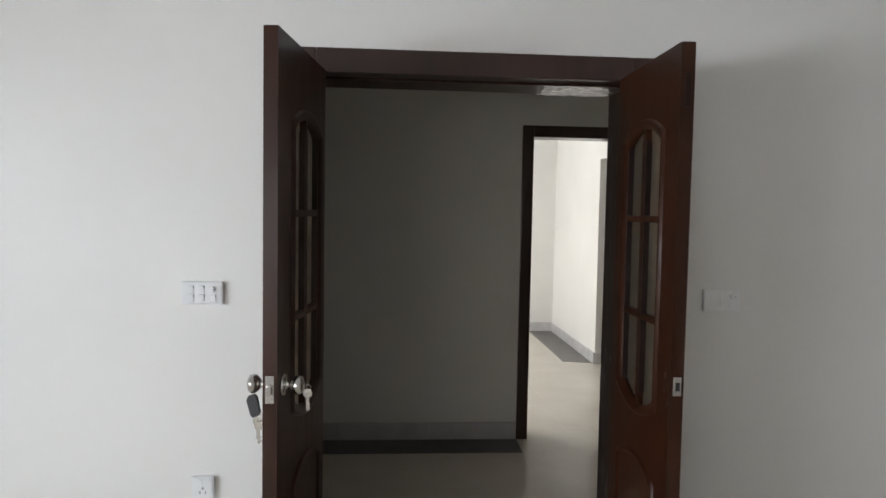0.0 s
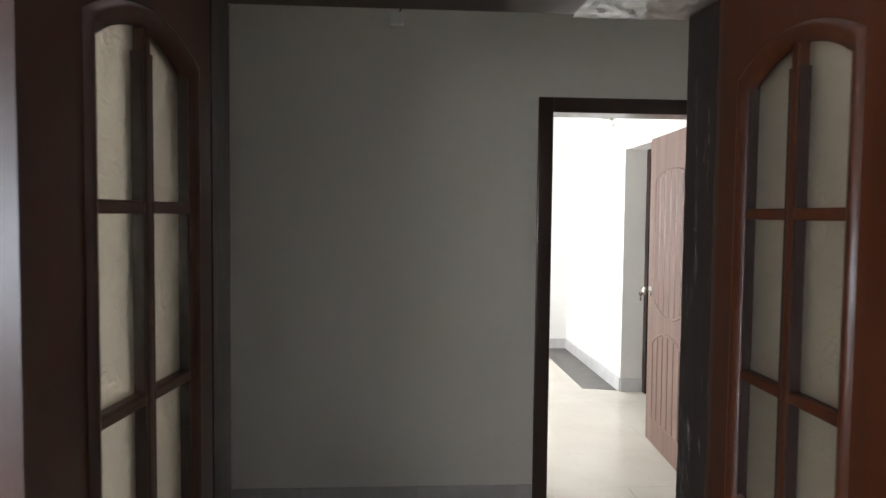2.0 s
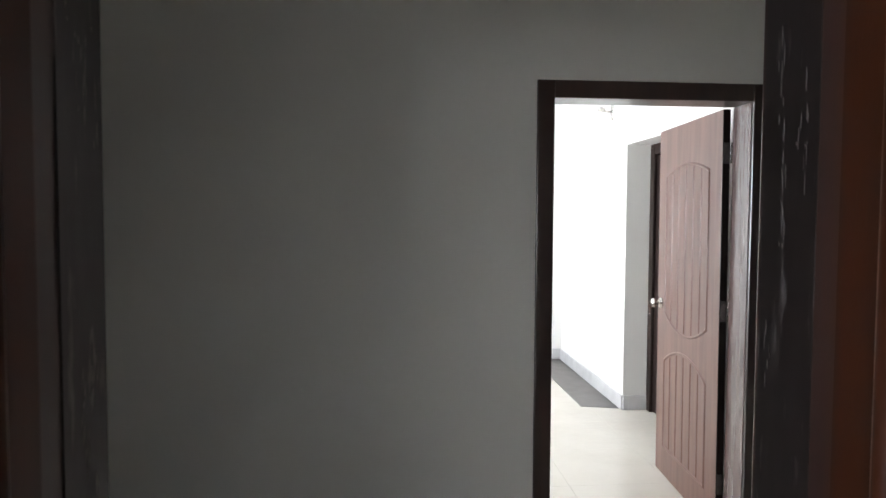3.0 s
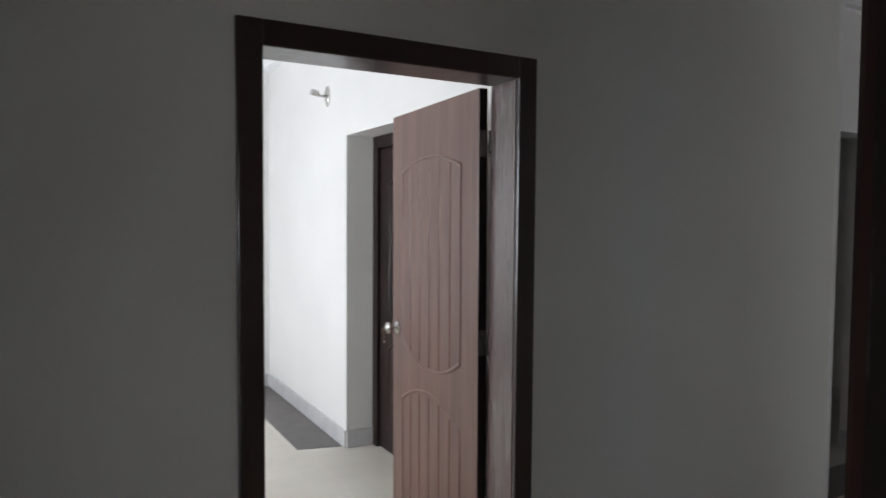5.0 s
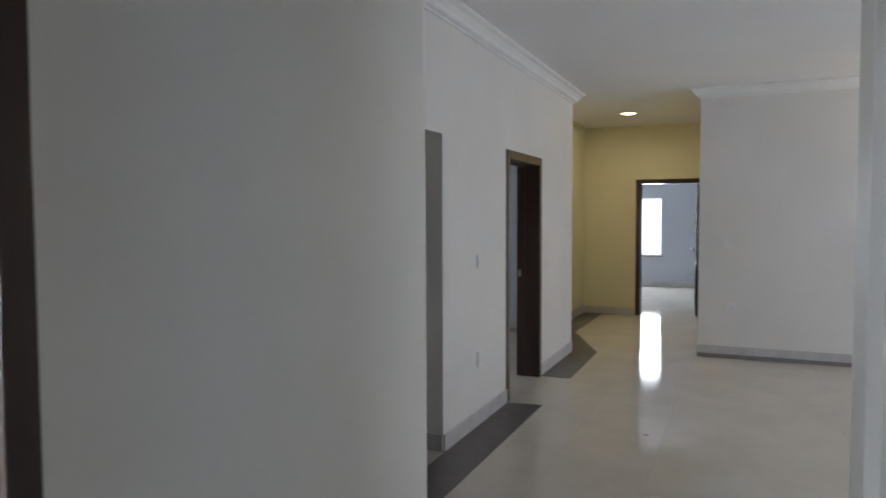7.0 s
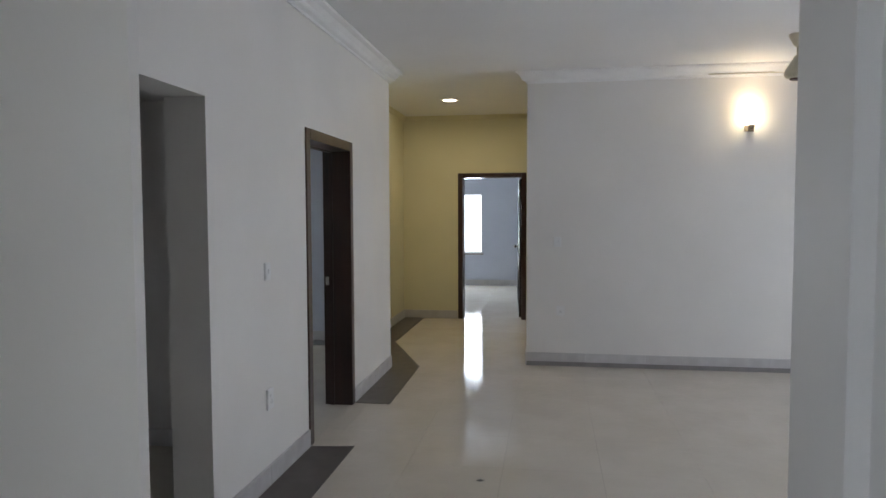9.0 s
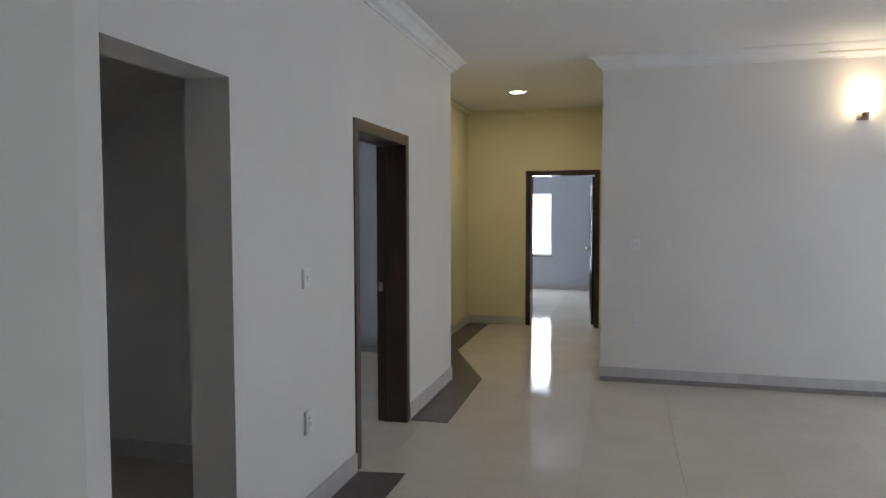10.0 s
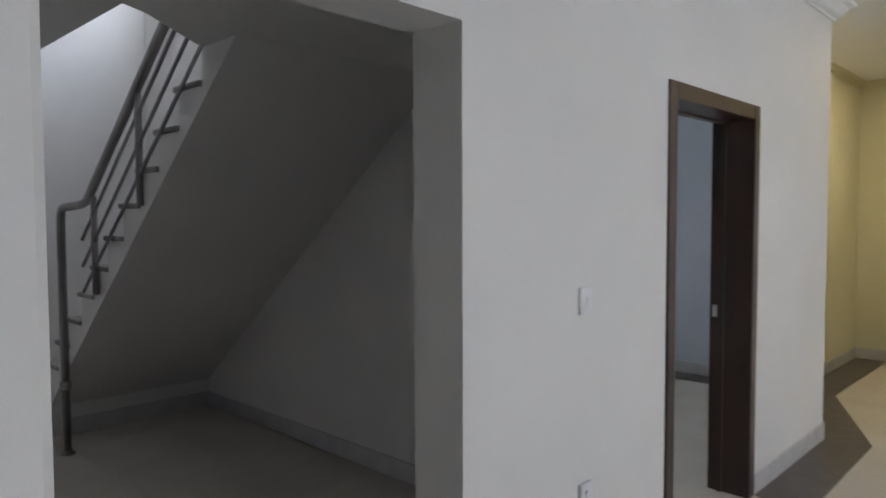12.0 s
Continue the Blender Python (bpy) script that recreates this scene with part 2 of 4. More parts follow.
DOOR_H = 2.15
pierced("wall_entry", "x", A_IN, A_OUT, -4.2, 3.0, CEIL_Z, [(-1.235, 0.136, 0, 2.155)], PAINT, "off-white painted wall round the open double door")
pierced("wall_lobby", "x", 0.0, 0.23, -3.0, 2.9, CEIL_Z, [(0.0, 1.06, 0, DOOR_H)], WARM_LIT_PAINT, "off-white painted lobby wall with a brown door")
pierced("wall_lobby_end", "y", -3.2, -3.0, A_OUT, 0.23, CEIL_Z, [], PAINT, "painted end wall of the lobby")
setting("wall_return", prism([(2.9, 0.0), (3.03, 0.055), (3.047, 0.075), (3.047, 0.735), (2.82, 0.735), (2.82, 0.23), (2.9, 0.23)], "z", 0, CEIL_Z), PAINT,
        "painted wall corner beside the stair opening", "wall")
column = [(2.75, A_OUT), (2.76, -1.69), (3.08, -1.69)]
for i in range(1, 9):
    a = radians(90 - 11.25 * i)
    column.append((3.08 + 0.06 * math.cos(a), -1.75 + 0.06 * math.sin(a)))
setting("wall_rounded_end", prism(column + [(3.14, A_IN), (3.0, A_IN), (3.0, A_OUT)], "z", 0, CEIL_Z), PAINT, "rounded painted pier at the end of the lobby wall", "wall")
pierced("wall_stair", "x", STAIR_Y, 0.735, 3.047, 8.0, CEIL_Z, [(3.047, 4.286, 0, 2.135), (5.605, 6.675, 0, DOOR_H)], PAINT,
        "off-white painted hall wall with stair opening and doorway")
setting("wall_diagonal", prism([(8.0, STAIR_Y), (9.23, 1.085), (9.23, 1.30), (7.9, 0.735), (8.0, 0.735)], "z", 0, CEIL_Z), CREAM,
        "cream painted slanting wall at the corridor mouth", "wall")
pierced("wall_corridor", "x", 1.085, 1.30, 9.23, COR_X, CEIL_Z, [], CREAM, "cream painted corridor side wall in warm light")
pierced("wall_corridor_end", "y", COR_X, COR_X + 0.23, -3.2, 2.8, CEIL_Z, [(-0.737, 0.265, 0, DOOR_H)], CREAM, "cream painted corridor end wall round a doorway")
pierced("wall_hall_far", "y", FAR_X, FAR_X + 0.23, -6.4, -0.845, CEIL_Z, [], PAINT, "off-white painted hall wall with a glowing wall lamp")
pierced("wall_corridor_side", "x", -1.09, -0.845, FAR_X + 0.23, COR_X, CEIL_Z, [], CREAM, "cream painted corridor wall")
pierced("wall_hall_window", "x", -6.4, -6.2, 2.77, FAR_X + 0.23, CEIL_Z, [(4.2, 7.2, 0.1, 2.2)], PAINT, "painted hall wall with a wide window")
pierced("wall_entry_side", "y", 2.77, 3.1, -6.4, A_IN, CEIL_Z, [], PAINT, "off-white painted wall between entry room and hall")
pierced("wall_entry_window", "y", -4.4, -4.2, -6.7, A_OUT, CEIL_Z, [(-5.95, -3.95, 0.9, 2.2)], PAINT, "painted entry room wall with a window")
# unseen back wall; its opening is added for the fill light
pierced("wall_entry_back", "x", -6.7, -6.5, -4.2, 2.77, CEIL_Z, [(-3.0, -1.8, 0.9, 1.9)], PAINT, "painted back wall of the entry room with an added fill-light opening")
pierced("wall_bright_side", "y", 1.238, 1.49, 0.23, 4.49, CEIL_Z, [(1.29, 2.312, 0, 2.12)], PAINT, "bright white wall with a recessed doorway")
pierced("wall_bright_back", "x", 4.255, 4.49, -2.8, 1.238, CEIL_Z, [], PAINT, "white back wall of the bright room")
pierced("wall_bright_window", "y", -2.8, -2.6, 0.23, 4.255, CEIL_Z, [(1.2, 3.4, 0.9, 2.2)], PAINT, "white wall with a large window")
pierced("wall_bath_back", "y", 2.27, 2.5, 0.735, 5.8, 5.8, [], PAINT, "painted stairwell wall")
pierced("wall_bath_side", "x", 4.29, 4.49, 1.49, 2.27, CEIL_Z, [], PAINT, "plain wall behind the recessed door")
pierced("wall_stairwell_right", "y", 5.47, 5.60, 0.735, 5.8, 5.8, [(3.65, 5.15, 3.25, 4.65)], PAINT, "painted stairwell side wall with a high window")
pierced("wall_stairwell_back", "x", 5.6, 5.8, 2.5, 5.47, 5.8, [], PAINT, "painted stairwell back wall lit from above")
pierced("wall_stairwell_front", "x", STAIR_Y, 0.735, 2.5, 5.47, 5.8, [], PAINT, "painted stairwell wall above the hall", base=3.11)
pierced("wall_side_room_back", "x", 4.2, 4.4, 5.60, 9.5, CEIL_Z, [(7.0, 8.2, 1.0, 2.1)], BLUE, "pale blue wall with a small window")
pierced("wall_side_room_right", "y", 9.3, 9.5, 1.30, 4.2, CEIL_Z, [], BLUE, "pale blue painted wall of the side room")
pierced("wall_far_room_back", "y", 15.9, 16.1, -3.2, 2.8, CEIL_Z, [(0.37, 1.53, 0.69, 1.97)], BLUE, "pale blue wall with a bright window")
pierced("wall_far_room_left", "x", 2.6, 2.8, COR_X + 0.23, 15.9, CEIL_Z, [], BLUE, "pale blue side wall of the far room")
pierced("wall_far_room_right", "x", -3.2, -3.0, COR_X + 0.23, 15.9, CEIL_Z, [], BLUE, "pale blue side wall of the far room")

for nm, lo, hi, lab in (("ceiling_entry", (-4.4, -6.7), (3.0, A_OUT), "white ceiling of the entry room"),
                        ("ceiling_lobby", (-3.2, A_OUT), (3.0, 0.23), "white ceiling of the lobby"),
                        ("ceiling_bright", (-2.8, 0.23), (2.27, 4.51), "white ceiling of the bright room"),
                        ("ceiling_hall", (3.0, -6.4), (FAR_X + 0.23, 0.735), "white hall ceiling"),
                        ("ceiling_corridor", (FAR_X + 0.23, -1.09), (COR_X + 0.23, 1.30), "white corridor ceiling with a downlight"),
                        ("ceiling_side_room", (5.54, 0.74), (9.5, 4.4), "white ceiling of the side room"),
                        ("ceiling_far_room", (COR_X + 0.23, -3.2), (16.1, 2.8), "white ceiling of the far room")):
    if nm == "ceiling_side_room":
        bm = boxes(((5.54, 0.74, CEIL_Z), (FAR_X + 0.23, 4.4, CEIL_Z + 0.12)), ((FAR_X + 0.23, 1.30, CEIL_Z), (9.5, 4.4, CEIL_Z + 0.12)))
    else:
        bm = box((*lo, CEIL_Z), (*hi, CEIL_Z + 0.12))
    setting(nm, bm, CEIL, lab, "ceiling")
setting("ceiling_stairwell", box((2.27, STAIR_Y, 5.8), (5.54, 5.8, 5.92)), CEIL, "white ceiling over the stairwell", "ceiling")

# ---------------------------------------------------------------- doors
def bend(u, rise):
    """Height of a shallow arch over u in 0..1."""
    return rise * (1 - (2 * u - 1) ** 2)


def arch_loop(s0, s1, z0, z1, top, bottom, inset, n=14):
    """Closed outline of a panel with curved top and bottom ends."""
    out = []
    a, b = s0 + inset, s1 - inset
    for i in range(n + 1):
        u = i / n
        out.append((a + (b - a) * u, z0 + inset - bend(u, bottom)))
    for i in range(n + 1):
        u = 1 - i / n
        out.append((a + (b - a) * u, z1 - inset + bend(u, top)))
    return out


def add_ring(bm, loops):
    """Bridges closed outlines, each given as (points, depth)."""
    rows = [[bm.verts.new((s, d, z)) for s, z in pts] for pts, d in loops]
    for a, b in zip(rows, rows[1:]):
        k = len(a)
        for i in range(k):
            j = (i + 1) % k
            bm.faces.new((a[i], a[j], b[j], b[i]))
    return bm


def knob_set(leaf, s, z, y0, y1, key=True):
    """A round knob on both faces of a leaf, whose faces lie at y0 and y1."""
    for y, d in ((y0, -1), (y1, 1)):
        m = Matrix.Translation((s, y, z)) @ Matrix.Rotation(radians(90 if d < 0 else -90), 4, "X")
        part("knob", lathe([(0.034, 0.0), (0.034, 0.004), (0.029, 0.008), (0.012, 0.010), (0.011, 0.022), (0.018, 0.029), (0.027, 0.038),
                            (0.0285, 0.047), (0.025, 0.056), (0.013, 0.061), (0.004, 0.062)], m, 20), CHROME, leaf, "brushed steel door knob", True)


def key_part(leaf, s, y, z):
    """A flat key that hangs across the leaf."""
    bm = add_lathe(bmesh.new(), [(0.014, -0.001), (0.014, 0.001)], pose(s, y, z - 0.014, 0, 90), 14)
    add_box(bm, (s - 0.001, y - 0.004, z - 0.066), (s + 0.001, y + 0.004, z - 0.026))
    add_box(bm, (s - 0.001, y + 0.004, z - 0.062), (s + 0.001, y + 0.008, z - 0.054))
    add_box(bm, (s - 0.001, y + 0.004, z - 0.050), (s + 0.001, y + 0.007, z - 0.044))
    part("key", bm, CHROME, leaf, "small key hanging from the knob")
    part("key_ring", tube([(s, y + 0.010 * math.cos(a * 0.6), z + 0.002 + 0.010 * math.sin(a * 0.6)) for a in range(11)], 0.0012, 6), BRASS, leaf)


def door_lining(parent, width, height, depth, jamb, material, stop=0.0, e=0.012):
    """Frame in local axes: x across from 0 to width, y through the wall from 0 to depth; it stands e proud on both sides."""
    for nm, lo, hi in (("jamb", (0, -e, 0), (jamb, depth + e, height)), ("jamb", (width - jamb, -e, 0), (width, depth + e, height)),
                       ("head", (jamb, -e, height - jamb), (width - jamb, depth + e, height))):
        part(nm, box(lo, hi, 0.006), material, parent)
    if stop:
        y0, y1 = stop, stop + 0.03
        for lo, hi in (((jamb, y0, 0), (jamb + 0.012, y1, height - jamb)), ((width - jamb - 0.012, y0, 0), (width - jamb, y1, height - jamb)),
                       ((jamb + 0.012, y0, height - jamb - 0.012), (width - jamb - 0.012, y1, height - jamb))):
            part("door_stop", box(lo, hi, 0.003), material, parent)


def butt_hinge(leaf, z):
    """Steel hinge at the corner of a leaf's hinge edge: knuckles, one flap on the edge and one out towards the jamb."""
    hinge = part("hinge", box((-0.0055, 0.004, z - 0.05), (-0.003, 0.030, z + 0.05), 0.0008), DULL_STEEL, leaf, "steel butt hinge")
    for k in range(5):
        part("knuckle", tube([(-0.012, -0.004, z - 0.05 + 0.02 * k + 0.001), (-0.012, -0.004, z - 0.03 + 0.02 * k - 0.001)], 0.006, 10), CHROME, hinge, "worn bright hinge knuckle", True)
    part("flap", box((-0.040, -0.008, z - 0.05), (-0.010, -0.0055, z + 0.05), 0.0008), CHROME, hinge)
    for k in (-0.034, 0.0, 0.034):
        part("screw", lathe([(0.0035, 0.0), (0.0035, 0.0008), (0.002, 0.0012)], pose(-0.0055, 0.017, z + k, 0, -90), 8), CHROME, hinge)


def panel_leaf(door, m, width, height, thick, material, with_panels=True):
    """Moulded leaf: x runs from the hinge to the free edge, y from 0 to thick."""
    leaf = part("leaf", box((0, 0, 0.008), (width, thick, height), 0.003), material, door)
    leaf.matrix_basis = m
    if with_panels:
        for y, d in ((0.0, -1), (thick, 1)):
            for z0, z1, top, bottom in ((0.98, 1.795, 0.055, 0.09), (0.17, 0.71, 0.09, 0.0)):
                bm = bmesh.new()
                outs = [(arch_loop(0.14, width - 0.125, z0, z1, top, bottom, i), y + d * o) for i, o in
                        ((0.0, 0.0), (0.003, 0.005), (0.009, 0.006), (0.014, 0.0005))]
                add_ring(bm, outs)
                part("panel_moulding", bm, material, leaf, smooth=True)
                bm = bmesh.new()
                for k in range(1, 6):
                    u = k / 6
                    s = 0.14 + (width - 0.265) * u
                    za, zb = z0 + 0.02 - bend(u, bottom), z1 - 0.02 + bend(u, top)
                    add_prism(bm, [(s - 0.006, y), (s, y + d * 0.004), (s + 0.006, y)], "z", za, zb)
                part("panel_ribs", bm, material, leaf)
    return leaf


# brown moulded door between the lobby and the bright room, swung right open into that room
door = thing("door_1", pose(0, 0, 0), "dark brown door frame with a brown moulded leaf standing open", "door", kind="structure")
door_lining(door, 1.06, DOOR_H, 0.156, 0.078, WOOD)
leaf = panel_leaf(door, Matrix.Translation((0.950, 0.19, 0)) @ Matrix.Rotation(radians(-0.25), 4, "Y") @ Matrix.Rotation(radians(86), 4, "Z") @ Matrix.Translation((0, -0.036, 0)), 0.895, 2.068, 0.036, DOOR_BROWN)
leaf["label"] = "brown moulded panel leaf with arched panels"
part("leaf_edge", box((-0.003, 0.001, 0.01), (0.0, 0.035, 2.066)), DARK_DOOR, leaf, "dark hinge edge of the leaf")
# thin board added over the right jamb, its daylight put into the colour
part("lit_jamb_board", box((0.979, 0.006, 0.002), (0.9815, 0.164, DOOR_H - 0.082)), LIT_JAMB, door, "glossy inner face of the frame, lightened for the bright room's light")
knob_set(leaf, 0.835, 1.035, 0.0, 0.036)
key_part(leaf, 0.835, 0.104, 1.03)
for z in (0.25, 1.10, 1.86):
    butt_hinge(leaf, z)

# doorway in the hall wall, no leaf in sight
door = thing("door_2", pose(5.605, STAIR_Y, 0), "dark brown frame of an open doorway in the hall wall", "door", kind="structure")
door_lining(door, 1.07, DOOR_H, 0.21, 0.075, WOOD, stop=0.14)
part("strike_plate", box((0.989, 0.175, 0.99), (0.993, 0.205, 1.06), 0.001), CHROME, door, "steel strike plate")

# doorway at the corridor's end, its leaf open into the far room
door = thing("door_3", pose(COR_X, 0.265, 0, 0, 0, -90), "dark brown door frame with its leaf open into the far room", "door", kind="structure")
door_lining(door, 1.002, DOOR_H, 0.23, 0.07, WOOD)
leaf = panel_leaf(door, Matrix.Translation((0.93, 0.20, 0)) @ Matrix.Rotation(radians(94), 4, "Z"), 0.86, 2.07, 0.042, DARK_DOOR)
knob_set(leaf, 0.80, 1.03, 0.0, 0.042)

# door frame set back in the bright room's wall; dark leaf replaces an unlit room
door = thing("door_4", pose(1.44, 2.312, 0, 0, 0, -90), "dark frame deep in a white recess, its dark leaf standing for the unlit room", "door", kind="structure")
door_lining(door, 1.02, 2.12, 0.05, 0.08, DARK_DOOR)
leaf = panel_leaf(door, pose(0.08, 0.01, 0), 0.86, 2.03, 0.035, DARK_DOOR)

# double door with arched glazing, both leaves swung into the entry room
double = thing("door_5", pose(-1.235, A_IN, 0), "dark mahogany double door with frosted glass, both leaves open", "door", kind="structure")
door_lining(double, 1.371, 2.155, A_OUT - A_IN, 0.09, WOOD)
for x0, x1 in ((0.0902, 0.094), (1.2795, 1.2808)):
    part("worn_edge", box((x0, 0.12, 0.01), (x1, 0.282, 2.06)), WORN, double, "scuffed inner face of the frame")
part("head_lining", box((0.09, 0.07, 2.055), (1.281, 0.25, 2.065)), RED_WOOD, double)
rs = random.Random(5)
for face, away in ((1.2788, 1.2793), (0.0942, 0.0947)):
    scuff = bmesh.new()
    for cluster in range(26):
        cy, cz, lean = rs.uniform(0.13, 0.26), rs.uniform(0.15, 2.0), rs.uniform(-0.12, 0.12)
        for i in range(rs.randint(3, 9)):
            y, z = cy + rs.gauss(0, 0.007), cz + rs.gauss(0, 0.035)
            w, h = rs.uniform(0.0006, 0.0035), rs.uniform(0.006, 0.045)
            add_prism(scuff, [(y, z), (y + w, z + h * 0.25), (y + w + lean * h, z + h), (y - w * 0.4 + lean * h * 0.5, z + h * 0.6)], "x", face, away)
    part("paint_scuffs", scuff, SCUFF, double, "pale scuffs on the frame")

LT = 0.042      # leaf thickness
GZ0, GZ1, ARCH = 0.965, 1.80, 0.055   # glazed field: up, rise of its ends


def glazed_leaf(door, m, mirrored, G0, G1, LW):
    """x runs from hinge to free edge, y through the leaf; mirrored turns the leaf inside out across x."""
    k = -1 if mirrored else 1

    def px(pts):
        return [(k * s, z) for s, z in pts]
    bm = bmesh.new()
    n = 12
    add_prism(bm, px([(0, 0.008), (G0, 0.008), (G0, 2.07), (0, 2.07)]), "y", 0, LT)
    add_prism(bm, px([(G1, 0.008), (LW, 0.008), (LW, 2.07), (G1, 2.07)]), "y", 0, LT)
    for i in range(n):
        u, v = i / n, (i + 1) / n
        a, b = G0 + (G1 - G0) * u, G0 + (G1 - G0) * v
        add_prism(bm, px([(a, 0.008), (b, 0.008), (b, GZ0 - bend(v, ARCH)), (a, GZ0 - bend(u, ARCH))]), "y", 0, LT)
        add_prism(bm, px([(a, GZ1 + bend(u, ARCH)), (b, GZ1 + bend(v, ARCH)), (b, 2.07), (a, 2.07)]), "y", 0, LT)
    bmesh.ops.remove_doubles(bm, verts=bm.verts, dist=0.0005)
    leaf = part("leaf", bm, RED_WOOD, door, "polished mahogany leaf with arched frosted glazing")
    leaf.matrix_basis = m
    for y, d in ((0.0, -1), (LT, 1)):
        for z0, z1, top, bottom, s0, s1 in ((GZ0 - 0.028, GZ1 + 0.028, ARCH, ARCH, G0 - 0.028, G1 + 0.028),):
            bm = bmesh.new()
            add_ring(bm, [(px(arch_loop(s0, s1, z0, z1, top, bottom, i)), y + d * o) for i, o in
                          ((0.0, 0.0), (0.003, 0.008), (0.012, 0.011), (0.020, 0.006), (0.030, 0.002), (0.034, -0.012))])
            part("glazing_moulding", bm, RED_WOOD, leaf, smooth=True)
        bm = bmesh.new()
        add_ring(bm, [(px(arch_loop(G0 - 0.01, G1 + 0.03, 0.17, 0.70, 0.05, 0.0, i)), y + d * o) for i, o in
                      ((0.0, 0.0), (0.004, 0.008), (0.014, 0.010), (0.024, 0.001))])
        part("lower_moulding", bm, RED_WOOD, leaf, smooth=True)
    mid = (G0 + G1) / 2
    zs = (1.548, 1.218)
    part("muntin", box((k * (mid - 0.011), 0.0015, GZ0 - ARCH + 0.002), (k * (mid + 0.011), LT - 0.0015, GZ1 + ARCH - 0.002), 0.005), RED_WOOD, leaf)
    for z in zs:
        for s0, s1 in ((G0, mid - 0.011), (mid + 0.011, G1)):
            part("muntin", box((k * s0, 0.002, z - 0.011), (k * s1, LT - 0.002, z + 0.011), 0.005), RED_WOOD, leaf)
    # dark strips added to deepen the shade on the bars' side faces
    for s0 in (G0, mid + 0.011, mid - 0.019, G1 - 0.008):
        part("bar_side_shade", box((k * s0, 0.003, GZ0 - 0.01), (k * (s0 + 0.008), LT - 0.003, GZ1 + 0.01)), DARK_DOOR, leaf, "dark strip for the shaded side face of a glazing bar")
    cols = ((G0 - 0.004, mid), (mid, G1 + 0.004))
    for s0, s1 in cols:
        for r in range(3):
            pts = []
            for i in range(7):
                s = s0 + (s1 - s0) * i / 6
                u = min(max((s - G0) / (G1 - G0), 0), 1)
                pts.append((s, {0: zs[0], 1: zs[1], 2: GZ0 - 0.003 - bend(u, ARCH)}[r]))
            for i in range(6, -1, -1):
                s = s0 + (s1 - s0) * i / 6
                u = min(max((s - G0) / (G1 - G0), 0), 1)
                pts.append((s, {0: GZ1 + 0.003 + bend(u, ARCH), 1: zs[0], 2: zs[1]}[r]))
            part("pane", prism(px(pts), "y", 0.014, 0.019), FROST, leaf, "frosted beige glass pane")
    return leaf


# crumpled protective film left under the head of the frame
film_bm = bmesh.new()
rf = random.Random(9)
rows = [[film_bm.verts.new((0.965 + 0.30 * i / 16, 0.06 + 0.22 * j / 8, 2.0545 - abs(rf.gauss(0, 0.0016)))) for j in range(9)] for i in range(17)]
for i in range(16):
    for j in range(8):
        film_bm.faces.new((rows[i][j], rows[i + 1][j], rows[i + 1][j + 1], rows[i][j + 1]))
part("protective_film", film_bm, FILM, double, "crumpled pale protective film under the head")

# the left leaf turns a little past a right angle, the right one too
LW = 0.606
leaf_l = glazed_leaf(double, Matrix.Translation((0.085, -0.012, 0)) @ Matrix.Rotation(radians(-96.5), 4, "Z"), False, 0.098, 0.435, 0.606)
knob_set(leaf_l, LW - 0.062, 1.045, 0.0, LT)
key_part(leaf_l, LW - 0.062, LT + 0.073, 1.035)
key_part(leaf_l, LW - 0.05, -0.030, 0.950)
key_part(leaf_l, LW - 0.044, -0.024, 0.938)
part("key_fob", prism([(-0.062, 1.000), (-0.050, 0.955), (-0.042, 0.948), (-0.026, 0.954), (-0.022, 0.962), (-0.032, 1.008), (-0.040, 1.016), (-0.056, 1.012)], "x", LW - 0.060, LW - 0.044), BLACK_PLASTIC, leaf_l, "black key fob")
part("latch_plate", box((LW, 0.008, 1.005), (LW + 0.003, LT - 0.008, 1.085), 0.001), CHROME, leaf_l, "steel latch plate")
part("latch_bolt", box((LW + 0.003, 0.014, 1.03), (LW + 0.012, LT - 0.014, 1.058), 0.003), CHROME, leaf_l)
LW = 0.588
leaf_r = glazed_leaf(double, Matrix.Translation((1.270, -0.012, 0)) @ Matrix.Rotation(radians(88.9), 4, "Z"), True, 0.118, 0.455, 0.588)
part("strike_plate", box((-LW - 0.004, 0.008, 1.02), (-LW, LT - 0.008, 1.078), 0.002), CHROME, leaf_r, "steel strike plate")
part("strike_hole", box((-LW - 0.0045, 0.013, 1.036), (-LW - 0.004, 0.026, 1.062)), BLACK_PLASTIC, leaf_r, "dark hole of the strike plate")
chips = bmesh.new()
for s0, z0, w0, h0 in ((0.548, 1.064, 0.006, 0.022), (0.542, 1.022, 0.005, 0.012), (0.572, 0.985, 0.004, 0.018)):
    add_prism(chips, [(-s0, z0), (-s0 - w0, z0 + 0.003), (-s0 - w0 * 0.7, z0 + h0), (-s0 + 0.001, z0 + h0 * 0.7)], "y", LT, LT + 0.0006)
part("paint_chips", chips, SCUFF, leaf_r, "pale chips in the varnish beside the plate")
part("flush_bolt", box((-LW - 0.002, 0.014, 1.88), (-LW, LT - 0.014, 1.98), 0.001), DARK_DOOR, leaf_r, "dark flush bolt")



